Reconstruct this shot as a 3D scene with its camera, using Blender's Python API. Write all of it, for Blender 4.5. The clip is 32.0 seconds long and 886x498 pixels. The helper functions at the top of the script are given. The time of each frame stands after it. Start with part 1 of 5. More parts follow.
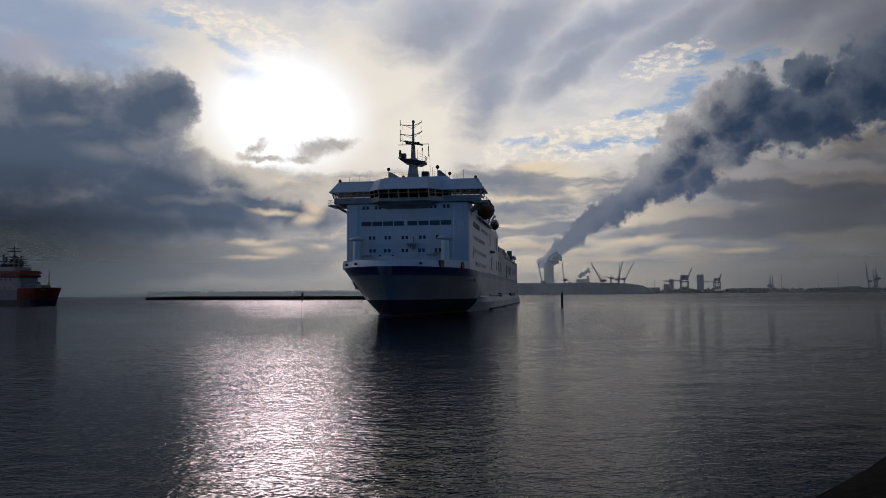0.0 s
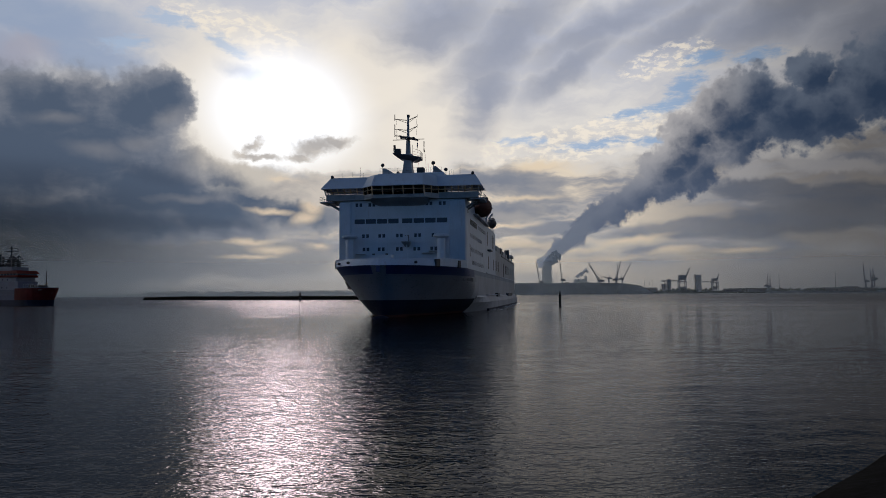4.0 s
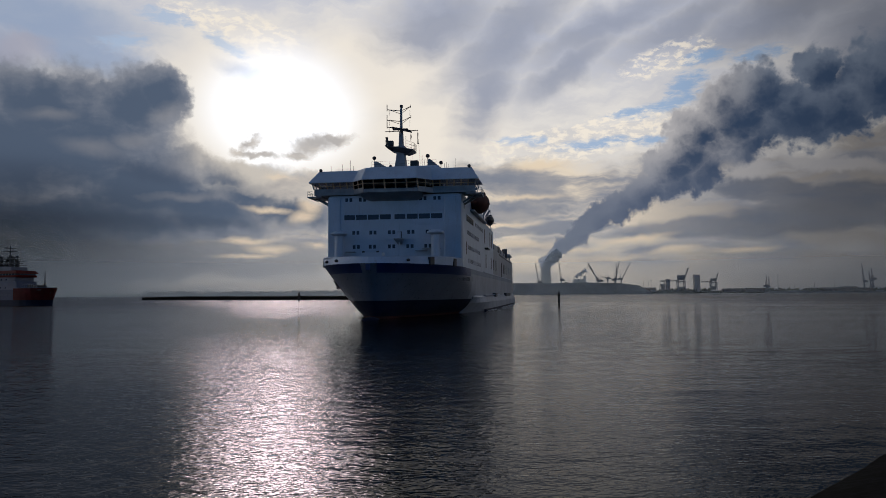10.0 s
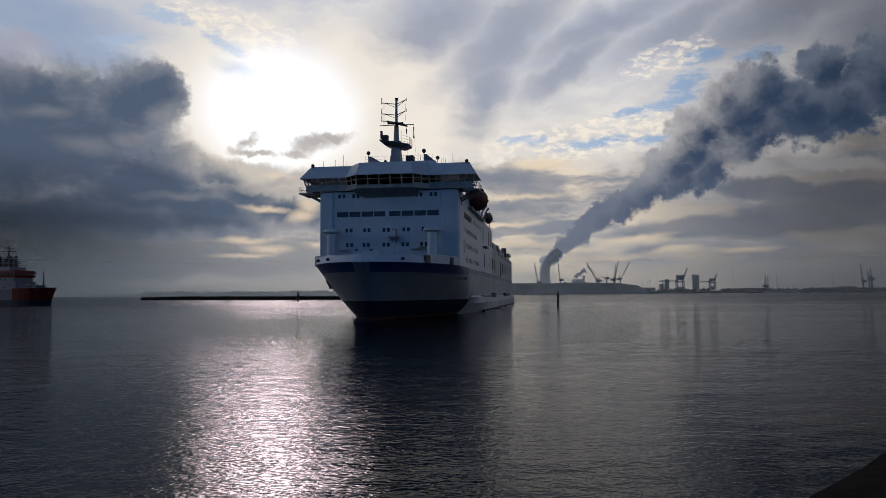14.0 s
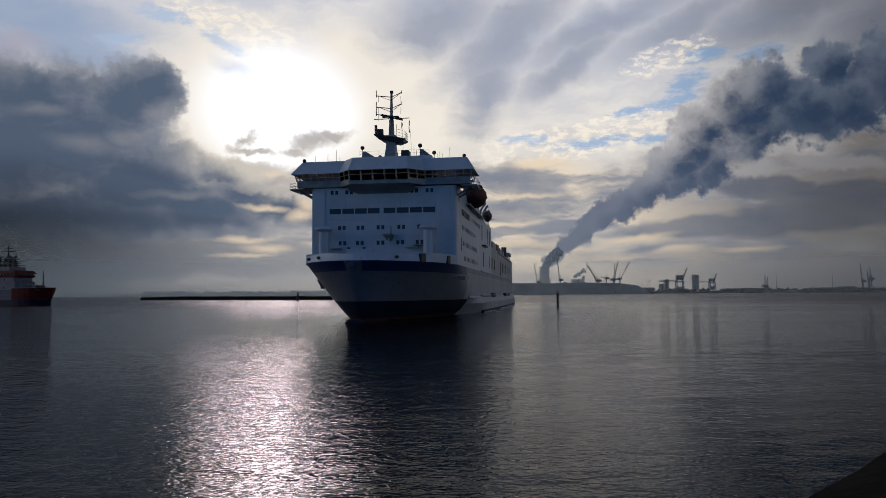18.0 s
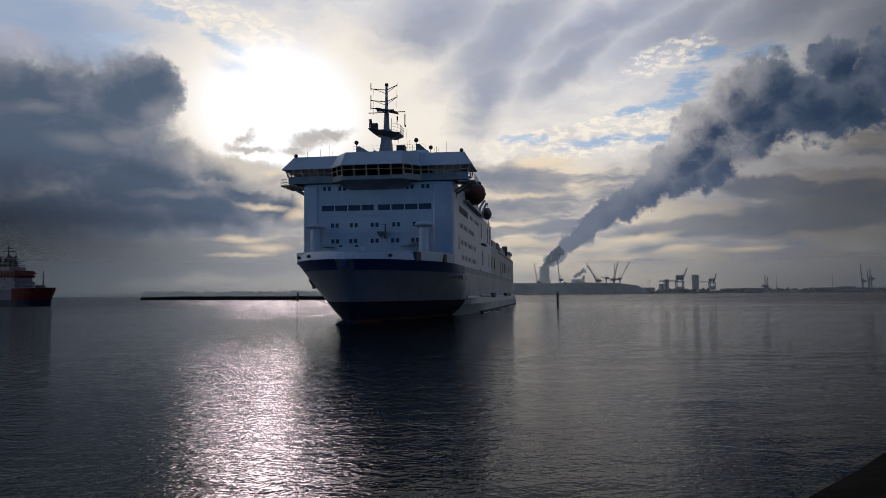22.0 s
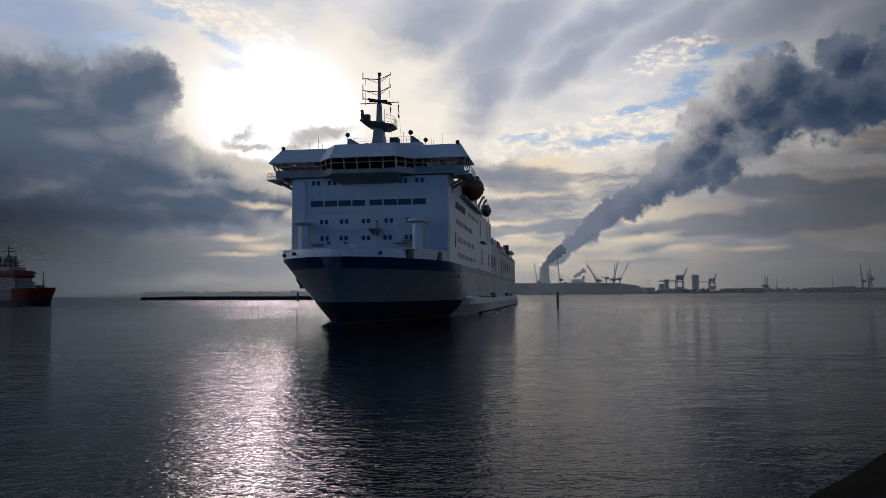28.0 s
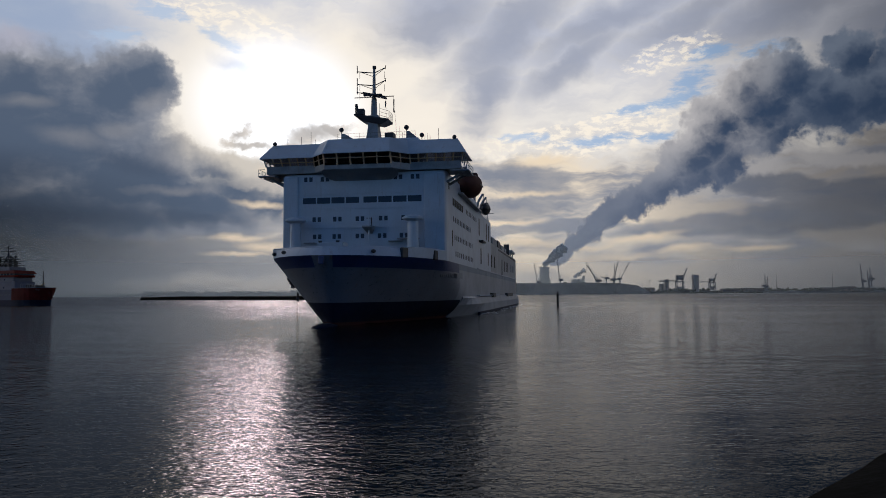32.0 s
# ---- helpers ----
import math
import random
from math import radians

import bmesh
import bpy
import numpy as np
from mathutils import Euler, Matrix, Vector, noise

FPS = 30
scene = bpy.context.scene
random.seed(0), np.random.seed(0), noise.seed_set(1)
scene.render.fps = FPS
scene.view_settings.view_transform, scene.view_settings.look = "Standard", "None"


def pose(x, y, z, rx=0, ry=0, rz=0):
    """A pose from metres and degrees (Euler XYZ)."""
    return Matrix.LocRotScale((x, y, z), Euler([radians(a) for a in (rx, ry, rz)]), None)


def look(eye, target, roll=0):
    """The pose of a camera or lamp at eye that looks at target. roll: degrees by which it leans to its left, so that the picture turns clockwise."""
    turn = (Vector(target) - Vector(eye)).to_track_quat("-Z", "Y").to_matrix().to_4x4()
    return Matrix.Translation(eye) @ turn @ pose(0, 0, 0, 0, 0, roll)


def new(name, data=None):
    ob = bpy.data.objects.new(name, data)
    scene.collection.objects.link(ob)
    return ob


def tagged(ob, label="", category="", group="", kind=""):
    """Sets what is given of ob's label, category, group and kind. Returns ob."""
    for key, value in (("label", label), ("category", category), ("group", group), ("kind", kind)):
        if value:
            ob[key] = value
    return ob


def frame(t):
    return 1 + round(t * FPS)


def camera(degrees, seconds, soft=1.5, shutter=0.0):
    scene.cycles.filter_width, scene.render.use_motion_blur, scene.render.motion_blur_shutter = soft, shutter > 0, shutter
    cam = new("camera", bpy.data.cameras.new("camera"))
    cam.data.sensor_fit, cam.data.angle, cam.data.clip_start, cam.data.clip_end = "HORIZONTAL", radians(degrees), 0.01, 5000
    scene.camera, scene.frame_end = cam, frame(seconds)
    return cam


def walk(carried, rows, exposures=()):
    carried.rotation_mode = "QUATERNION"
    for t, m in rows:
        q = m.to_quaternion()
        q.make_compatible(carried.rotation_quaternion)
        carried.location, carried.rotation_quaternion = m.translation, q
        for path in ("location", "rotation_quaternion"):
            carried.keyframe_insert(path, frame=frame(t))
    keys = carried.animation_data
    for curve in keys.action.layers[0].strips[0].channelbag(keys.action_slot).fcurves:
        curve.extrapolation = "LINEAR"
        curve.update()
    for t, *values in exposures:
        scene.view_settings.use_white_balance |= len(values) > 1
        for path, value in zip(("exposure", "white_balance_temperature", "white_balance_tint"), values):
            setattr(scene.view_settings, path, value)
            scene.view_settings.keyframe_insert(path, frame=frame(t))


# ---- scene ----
# ---- camera: it stands on the bank, 4.5 m over the water, and turns by a third of a degree ----
cam = camera(62.31, 32.0, 0.9)


def view(yaw):
    return Matrix.Translation((0, 0, 4.51)) @ pose(0, 0, 0, 0, 0, yaw) @ pose(0, 0, 0, 93.48, 0, 0) @ pose(0, 0, 0, 0, 0, -0.349)


walk(cam, [(0, view(0.34)), (1.5, view(0.27)), (3, view(0.203)), (6, view(0.15)), (9, view(0.115)),
           (12, view(0.057)), (14.5, view(0.018)), (16.5, view(0)), (24, view(0)), (32, view(0))], [(0, -0.44, 5000, 10), (32, -0.27, 5000, 10)])

# ---- light: veiled morning sun low behind the clouds ----
SUN_AZ, SUN_EL = -12.6, 14.2
world = bpy.data.worlds.new("world")
scene.world = world
world.use_nodes = True
wn = world.node_tree.nodes
sky_tex = wn.new("ShaderNodeTexSky")
sky_tex.sky_type, sky_tex.sun_disc = "NISHITA", False
sky_tex.sun_elevation, sky_tex.sun_rotation = radians(SUN_EL), radians(SUN_AZ)
sky_tex.air_density, sky_tex.dust_density, sky_tex.ozone_density = 1.0, 0.4, 4.0
world.node_tree.links.new(sky_tex.outputs[0], wn["Background"].inputs[0])
wn["Background"].inputs[1].default_value = 0.058
sun = new("sun", bpy.data.lights.new("sun", "SUN"))
sun.data.energy, sun.data.angle, sun.data.color = 1.5, radians(15), (1.0, 0.66, 0.53)
sun_way = Vector((math.sin(radians(SUN_AZ)) * math.cos(radians(SUN_EL)), math.cos(radians(SUN_AZ)) * math.cos(radians(SUN_EL)), math.sin(radians(SUN_EL))))
sun.matrix_world = look(sun_way * 1000, (0, 0, 0))

# ---- materials ----


def nodes_of(name):
    m = bpy.data.materials.new(name)
    m.use_nodes = True
    return m, m.node_tree.nodes, m.node_tree.links


def wire(links, value, socket):
    if isinstance(value, bpy.types.NodeSocket):
        links.new(value, socket)
    else:
        socket.default_value = value


def calc(m, op, a, b=0.0, c=None, clamp=False):
    n = m.node_tree.nodes.new("ShaderNodeMath")
    n.operation, n.use_clamp = op, clamp
    for i, v in enumerate((a, b, c)):
        if v is not None:
            wire(m.node_tree.links, v, n.inputs[i])
    return n.outputs[0]


def noise_of(m, vec, scale, detail=4.0, rough=0.55, distort=0.0):
    n = m.node_tree.nodes.new("ShaderNodeTexNoise")
    n.inputs["Scale"].default_value, n.inputs["Detail"].default_value = scale, detail
    n.inputs["Roughness"].default_value, n.inputs["Distortion"].default_value = rough, distort
    m.node_tree.links.new(vec, n.inputs["Vector"])
    return n.outputs["Fac"], n.outputs["Color"]


def mapped(m, vec, loc=(0, 0, 0), rot=(0, 0, 0), scale=(1, 1, 1), kind="POINT"):
    n = m.node_tree.nodes.new("ShaderNodeMapping")
    n.vector_type = kind
    m.node_tree.links.new(vec, n.inputs["Vector"])
    n.inputs["Location"].default_value, n.inputs["Rotation"].default_value, n.inputs["Scale"].default_value = loc, rot, scale
    return n.outputs[0]


def span(m, v, lo, hi, a=0.0, b=1.0, smooth=True):
    n = m.node_tree.nodes.new("ShaderNodeMapRange")
    n.interpolation_type = "SMOOTHSTEP" if smooth else "LINEAR"
    wire(m.node_tree.links, v, n.inputs["Value"])
    for key, val in (("From Min", lo), ("From Max", hi), ("To Min", a), ("To Max", b)):
        n.inputs[key].default_value = val
    return n.outputs[0]


def blend(m, fac, a, b, mode="MIX"):
    n = m.node_tree.nodes.new("ShaderNodeMix")
    n.data_type, n.blend_type = "RGBA", mode
    wire(m.node_tree.links, fac, n.inputs[0])
    for v, s in ((a, n.inputs[6]), (b, n.inputs[7])):
        wire(m.node_tree.links, (*v, 1.0) if isinstance(v, tuple) and len(v) == 3 else v, s)
    return n.outputs[2]


def surface(name, base, rough=0.5, metal=0.0, grain=6.0, vary=0.25, stain=0.0, stain_colour=(0.16, 0.07, 0.03), bump=0.15, spec=0.5):
    """A paint, metal or stone: base colour varied at two scales, stains in vertical runs, and fine relief."""
    m, nodes, links = nodes_of(name)
    bsdf = nodes["Principled BSDF"]
    co = nodes.new("ShaderNodeTexCoord").outputs["Object"]
    fine, _ = noise_of(m, co, grain, 5.0, 0.6)
    wide, _ = noise_of(m, co, grain * 0.09, 3.0, 0.5)
    dark = tuple(c * (1 - vary) for c in base)
    light = tuple(min(1.0, c * (1 + vary * 0.4)) for c in base)
    col = blend(m, span(m, calc(m, "MULTIPLY_ADD", wide, 0.65, calc(m, "MULTIPLY", fine, 0.35)), 0.36, 0.64), dark, light)
    if stain:
        runs, _ = noise_of(m, mapped(m, co, scale=(1.0, 1.0, 0.1)), 1.7, 4.0, 0.7)
        col = blend(m, calc(m, "MULTIPLY", span(m, runs, 0.56, 0.74), stain), col, stain_colour)
    links.new(col, bsdf.inputs["Base Color"])
    bsdf.inputs["Metallic"].default_value = metal
    bsdf.inputs["Specular IOR Level"].default_value = spec
    links.new(span(m, fine, 0.3, 0.7, max(0.02, rough - 0.1), min(1.0, rough + 0.1)), bsdf.inputs["Roughness"])
    if bump:
        bn = nodes.new("ShaderNodeBump")
        bn.inputs["Strength"].default_value, bn.inputs["Distance"].default_value = bump, 0.03
        links.new(fine, bn.inputs["Height"])
        links.new(bn.outputs[0], bsdf.inputs["Normal"])
    return m


# white with the blue skylight and shade of the front put into its base
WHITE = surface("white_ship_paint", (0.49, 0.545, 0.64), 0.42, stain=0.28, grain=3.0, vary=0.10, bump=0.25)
# one white paint in two tones: shaded for the bow, lit for the side
SHADED_WHITE = surface("white_hull_paint", (0.16, 0.18, 0.225), 0.36, spec=0.5, stain=0.5, grain=2.0, vary=0.18, bump=0.06)
LIT_WHITE = surface("white_cargo_side_paint", (0.36, 0.38, 0.42), 0.5, stain=0.5, grain=2.0, vary=0.18, bump=0.3)
# vessel's white, darkened in the base for its backlit side
DIMWHITE = surface("dull_white_vessel_paint", (0.10, 0.115, 0.16), 0.5, stain=0.35, grain=3.0, vary=0.2)
FADED = surface("faded_name_paint", (0.11, 0.12, 0.14), 0.6, grain=3.0, vary=0.3)
NAVY = surface("navy_hull_paint", (0.017, 0.034, 0.125), 0.45, stain=0.2, grain=2.5, vary=0.3)
# grey that holds the shade below the bridge
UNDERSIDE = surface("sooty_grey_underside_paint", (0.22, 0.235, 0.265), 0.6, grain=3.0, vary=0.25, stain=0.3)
GREYBLUE = surface("grey_blue_stripe_paint", (0.22, 0.26, 0.34), 0.5, stain=0.3, grain=2.0, vary=0.2)
BOOT = surface("dark_boot_topping", (0.008, 0.013, 0.036), 0.6, stain=0.3, stain_colour=(0.05, 0.03, 0.02), grain=2.0, vary=0.4, spec=0.2)
ANTIFOUL = surface("red_antifouling", (0.06, 0.011, 0.009), 0.7, stain=0.4, stain_colour=(0.03, 0.03, 0.02), grain=2.0, vary=0.4)
DECK = surface("green_grey_deck_paint", (0.10, 0.13, 0.12), 0.7, stain=0.2, grain=3.0, vary=0.3)
DARKSTEEL = surface("dark_painted_steel", (0.03, 0.032, 0.04), 0.5, metal=0.0, grain=6.0, vary=0.3)
GREYSTEEL = surface("grey_painted_steel", (0.25, 0.27, 0.30), 0.45, grain=6.0, vary=0.25, stain=0.3)
AMBER = surface("amber_window_frame", (0.55, 0.40, 0.25), 0.5, grain=8.0, vary=0.2)
ORANGE = surface("orange_boat_shell", (0.085, 0.026, 0.018), 0.7, grain=4.0, vary=0.25, stain=0.2, stain_colour=(0.05, 0.03, 0.02))
BLUEWHITE = surface("pale_blue_vessel_paint", (0.085, 0.10, 0.16), 0.5, grain=2.0, vary=0.2, stain=0.3)
REDHULL = surface("red_vessel_paint", (0.095, 0.010, 0.009), 0.6, spec=0.1, grain=2.0, vary=0.3, stain=0.3)
BLUESHIP = surface("blue_vessel_paint", (0.014, 0.028, 0.085), 0.45, grain=2.0, vary=0.3, stain=0.2)
YELLOWSTEEL = surface("yellow_crane_paint", (0.28, 0.20, 0.05), 0.55, grain=0.5, vary=0.3)
BLUESTEEL = surface("blue_grey_crane_paint", (0.08, 0.10, 0.14), 0.55, grain=0.4, vary=0.3)
CONCRETE = surface("concrete", (0.30, 0.29, 0.28), 0.85, grain=0.2, vary=0.25, stain=0.3, stain_colour=(0.12, 0.11, 0.10))
BRICKWALL = surface("weathered_brick", (0.11, 0.085, 0.075), 0.85, grain=0.2, vary=0.3)
TIMBER = surface("tarred_timber", (0.035, 0.028, 0.022), 0.8, grain=5.0, vary=0.4, bump=0.4)
COAL = surface("grey_stockpile", (0.15, 0.16, 0.17), 0.95, grain=0.05, vary=0.45, bump=0.6)
GRASS = surface("rough_grass", (0.03, 0.036, 0.022), 0.9, grain=0.8, vary=0.5, bump=0.5)
STONE = surface("wet_revetment_stone", (0.010, 0.010, 0.008), 0.9, grain=5.0, vary=0.45, bump=0.6, spec=0.03)
FOLIAGE = surface("far_foliage", (0.05, 0.06, 0.04), 0.9, grain=0.1, vary=0.4)
FOAM = surface("foam", (0.75, 0.77, 0.78), 0.8, grain=4.0, vary=0.2, bump=0.5)


def steam_material():
    m, nodes, links = nodes_of("steam")
    nodes.remove(nodes["Principled BSDF"])
    co = nodes.new("ShaderNodeTexCoord").outputs["Object"]
    wide, _ = noise_of(m, co, 1.2, 4.0)
    tint = blend(m, wide, (0.58, 0.64, 0.74), (0.66, 0.72, 0.81))
    front, behind, mix = nodes.new("ShaderNodeBsdfDiffuse"), nodes.new("ShaderNodeBsdfTranslucent"), nodes.new("ShaderNodeMixShader")
    links.new(tint, front.inputs[0])
    links.new(tint, behind.inputs[0])
    mix.inputs[0].default_value = 0.65
    links.new(front.outputs[0], mix.inputs[1])
    links.new(behind.outputs[0], mix.inputs[2])
    links.new(mix.outputs[0], nodes["Material Output"].inputs[0])
    return m


STEAM = steam_material()


def glass(name, clear):
    m, nodes, links = nodes_of(name)
    nodes.remove(nodes["Principled BSDF"])
    out = nodes["Material Output"]
    through_glass, gloss, mix = nodes.new("ShaderNodeBsdfTransparent"), nodes.new("ShaderNodeBsdfGlossy"), nodes.new("ShaderNodeMixShader")
    through_glass.inputs[0].default_value = (clear, clear, clear * 1.05, 1)
    gloss.inputs["Roughness"].default_value = 0.03
    fres = nodes.new("ShaderNodeFresnel")
    fres.inputs[0].default_value = 1.45
    links.new(fres.outputs[0], mix.inputs[0])
    links.new(through_glass.outputs[0], mix.inputs[1])
    links.new(gloss.outputs[0], mix.inputs[2])
    links.new(mix.outputs[0], out.inputs[0])
    return m


GLASS = glass("bridge_glass", 0.75)
# blue of the reflected sky is put into the base of these panes
DARKGLASS = surface("dark_cabin_glass", (0.022, 0.036, 0.075), 0.15, grain=0.5, vary=0.2, bump=0.0, spec=0.3)
SIDEGLASS = surface("shaded_side_glass", (0.012, 0.014, 0.018), 0.4, grain=0.5, vary=0.2, bump=0.0, spec=0.02)

# ---- building helpers ----


def part(name, bm, material, parent=None, label="", smooth=False):
    me = bpy.data.meshes.new(name)
    bmesh.ops.recalc_face_normals(bm, faces=bm.faces)
    bm.to_mesh(me)
    bm.free()
    for mt in material if isinstance(material, (list, tuple)) else [material]:
        me.materials.append(mt)
    if smooth:
        me.polygons.foreach_set("use_smooth", [True] * len(me.polygons))
    ob = new(name, me)
    if parent is not None:
        ob.parent = parent
    if label:
        ob["label"] = label
    return ob


def shared(name, mesh, parent, m):
    """Another piece on a mesh that is already there."""
    ob = new(name, mesh)
    ob.parent = parent
    ob.matrix_basis = m
    return ob


def thing(name, m, label, category, group="", kind=""):
    ob = new(name)
    ob.matrix_basis = m
    return tagged(ob, label, category, group, kind)


def box(bm, x0, x1, y0, y1, z0, z1, bevel=0.0):
    m = Matrix.Translation(((x0 + x1) / 2, (y0 + y1) / 2, (z0 + z1) / 2)) @ Matrix.Diagonal((x1 - x0, y1 - y0, z1 - z0, 1))
    vs = bmesh.ops.create_cube(bm, size=1, matrix=m)["verts"]
    if bevel:
        es = list({e for v in vs for e in v.link_edges})
        bmesh.ops.bevel(bm, geom=es, offset=bevel, segments=2, affect="EDGES", profile=0.5)
    return bm


def boxes(*specs, bevel=0.0):
    bm = bmesh.new()
    for s in specs:
        box(bm, *s, bevel=bevel)
    return bm


def rod(bm, a, b, r0, r1=None, n=8):
    a, b = Vector(a), Vector(b)
    r1 = r0 if r1 is None else r1
    m = Matrix.Translation((a + b) / 2) @ (b - a).to_track_quat("Z", "Y").to_matrix().to_4x4()
    bmesh.ops.create_cone(bm, cap_ends=True, segments=n, radius1=r0, radius2=r1, depth=(b - a).length, matrix=m)
    return bm


def rods(*specs, n=6):
    bm = bmesh.new()
    for s in specs:
        rod(bm, *s, n=n)
    return bm


def ball(bm, c, rx, ry=None, rz=None, n=12):
    ry, rz = ry or rx, rz or rx
    bmesh.ops.create_uvsphere(bm, u_segments=n, v_segments=max(6, n // 2), radius=1, matrix=Matrix.Translation(c) @ Matrix.Diagonal((rx, ry, rz, 1)))
    return bm


def loft(bm, rings, closed=True, caps=False, mats=None):
    """Faces between rings of equally many points. mats: a material number for each gap between rings."""
    rows = [[bm.verts.new(p) for p in ring] for ring in rings]
    n = len(rings[0])
    for k in range(len(rows) - 1):
        for i in range(n if closed else n - 1):
            j = (i + 1) % n
            f = bm.faces.new((rows[k][i], rows[k][j], rows[k + 1][j], rows[k + 1][i]))
            if mats:
                f.material_index = mats[k]
    if caps:
        bm.faces.new(rows[0])
        bm.faces.new(list(reversed(rows[-1])))
    return bm


def tube(pts, r, n=6):
    """One bent pipe through the points."""
    pts = [Vector(p) for p in pts]
    rings = []
    for i, p in enumerate(pts):
        way = (pts[min(i + 1, len(pts) - 1)] - pts[max(i - 1, 0)]).normalized()
        side = way.cross(Vector((0, 0, 1)) if abs(way.z) < 0.9 else Vector((1, 0, 0))).normalized()
        up = side.cross(way)
        rings.append([p + side * r * math.cos(2 * math.pi * k / n) + up * r * math.sin(2 * math.pi * k / n) for k in range(n)])
    return loft(bmesh.new(), rings, caps=True)


def prism(bm, outline, z0, z1):
    return loft(bm, [[(x, y, z0) for x, y in outline], [(x, y, z1) for x, y in outline]], caps=True)


# ---- sky: four layers of cloud that drift towards the viewer, the lower the faster ----


def seen(r, g, b):
    """Glow of cloud that shows in the colour r, g, b: undone for the exposure and the white balance."""
    return tuple(((v / 255 + 0.055) / 1.055) ** 2.4 * k for v, k in zip((r, g, b), (1.55, 1.29, 0.955)))


class CloudKit:
    """A sky material under work: the chart of the sky in degrees, shaken copies of it, and the brushes."""

    def __init__(self, name):
        m, nodes, links = nodes_of(name)
        nodes.remove(nodes["Principled BSDF"])
        self.m, self.nodes, self.links = m, nodes, links
        co = nodes.new("ShaderNodeTexCoord").outputs["Object"]
        sep = nodes.new("ShaderNodeSeparateXYZ")
        links.new(co, sep.inputs[0])
        x, y, z = sep.outputs
        flat = calc(m, "SQRT", calc(m, "MULTIPLY_ADD", x, x, calc(m, "MULTIPLY", y, y)))
        self.az = calc(m, "MULTIPLY", calc(m, "ARCTAN2", x, y), 180 / math.pi)
        self.el = calc(m, "MULTIPLY", calc(m, "ARCTAN2", z, flat), 180 / math.pi)
        join = nodes.new("ShaderNodeCombineXYZ")
        links.new(self.az, join.inputs[0])
        links.new(self.el, join.inputs[1])
        self.chart = join.outputs[0]
        _, self.mid = noise_of(m, self.chart, 0.55, 3.0, 0.55)
        self.still = self.shaken(self.chart, self.mid, 0.9)

    def soft(self):
        _, big = noise_of(self.m, self.chart, 0.16, 2.0, 0.5)
        return self.shaken(self.shaken(self.chart, big, 2.4), self.mid, 1.6)

    def billow(self):
        _, small = noise_of(self.m, self.chart, 1.8, 4.0, 0.6)
        return self.shaken(self.shaken(self.chart, self.mid, 1.5), small, 0.7)

    def shaken(self, vec, colour, amount):
        off = self.nodes.new("ShaderNodeVectorMath")
        off.operation = "MULTIPLY_ADD"
        self.links.new(colour, off.inputs[0])
        off.inputs[1].default_value = (amount, amount, 0)
        off.inputs[2].default_value = (-amount / 2, -amount / 2, 0)
        add = self.nodes.new("ShaderNodeVectorMath")
        self.links.new(vec, add.inputs[0])
        self.links.new(off.outputs[0], add.inputs[1])
        return add.outputs[0]

    def spot(self, vec, a, e, ra, re, tilt=0.0):
        g = self.nodes.new("ShaderNodeTexGradient")
        g.gradient_type = "SPHERICAL"
        self.links.new(mapped(self.m, vec, (a, e, 0), (0, 0, radians(tilt)), (ra, re, 1), "TEXTURE"), g.inputs[0])
        return g.outputs[1]

    def union(self, vec, *spots):
        out = None
        for s in spots:
            v = self.spot(vec, *s)
            out = v if out is None else calc(self.m, "MAXIMUM", out, v)
        return out

    def puffs_of(self, vec, scale, detail=3.0):
        """Rounded heaps, 0 between them and 1 on their crowns."""
        n = self.nodes.new("ShaderNodeTexVoronoi")
        n.feature, n.voronoi_dimensions = "SMOOTH_F1", "2D"
        n.inputs["Scale"].default_value, n.inputs["Detail"].default_value = scale, detail
        n.inputs["Roughness"].default_value, n.inputs["Smoothness"].default_value = 0.55, 0.35
        self.links.new(vec, n.inputs["Vector"])
        return calc(self.m, "SUBTRACT", 1.0, n.outputs["Distance"], clamp=True)

    def edged(self, field, rough, amount, lo, hi):
        """A mask from a field whose rim is broken up by a second one that swings about a half."""
        mask = span(self.m, calc(self.m, "ADD", field, calc(self.m, "MULTIPLY_ADD", rough, amount, -amount / 2)), lo, hi)
        return calc(self.m, "MULTIPLY", mask, span(self.m, field, 0.0, 0.14))

    def paint(self, under, mask, colour, much=1.0):
        return blend(self.m, calc(self.m, "MULTIPLY", mask, much), under, colour)

    def cover(self):
        """Far out to the sides and overhead the cloud ends; behind the viewer the sky is clear."""
        self.wide = calc(self.m, "ABSOLUTE", self.az)
        return calc(self.m, "MULTIPLY", span(self.m, self.wide, 90.0, 125.0, 1.0, 0.0), span(self.m, self.el, 45.0, 80.0, 1.0, 0.0))

    def power(self):
        # glow lowered towards both sides, for the view's dark edges
        factor = calc(self.m, "MULTIPLY", span(self.m, self.az, 13.0, 33.0, 1.0, 0.40), calc(self.m, "MULTIPLY_ADD", span(self.m, self.az, -33.0, -13.0, -0.92, 0.0), span(self.m, self.el, 3.0, 11.0, 1.0, 0.12), 1.0))
        # out of view: dimmed overhead for dark water, brightened sideways to light the ferry
        away = calc(self.m, "ADD", self.el, calc(self.m, "ADD", span(self.m, self.az, 10.0, 27.0, 0.0, 14.0), span(self.m, self.az, -34.0, -20.0, 8.0, 0.0)))
        return calc(self.m, "MULTIPLY", factor, calc(self.m, "MULTIPLY", span(self.m, away, 31.0, 44.0, 1.0, 0.14), span(self.m, self.wide, 68.0, 105.0, 1.0, 3.4)))

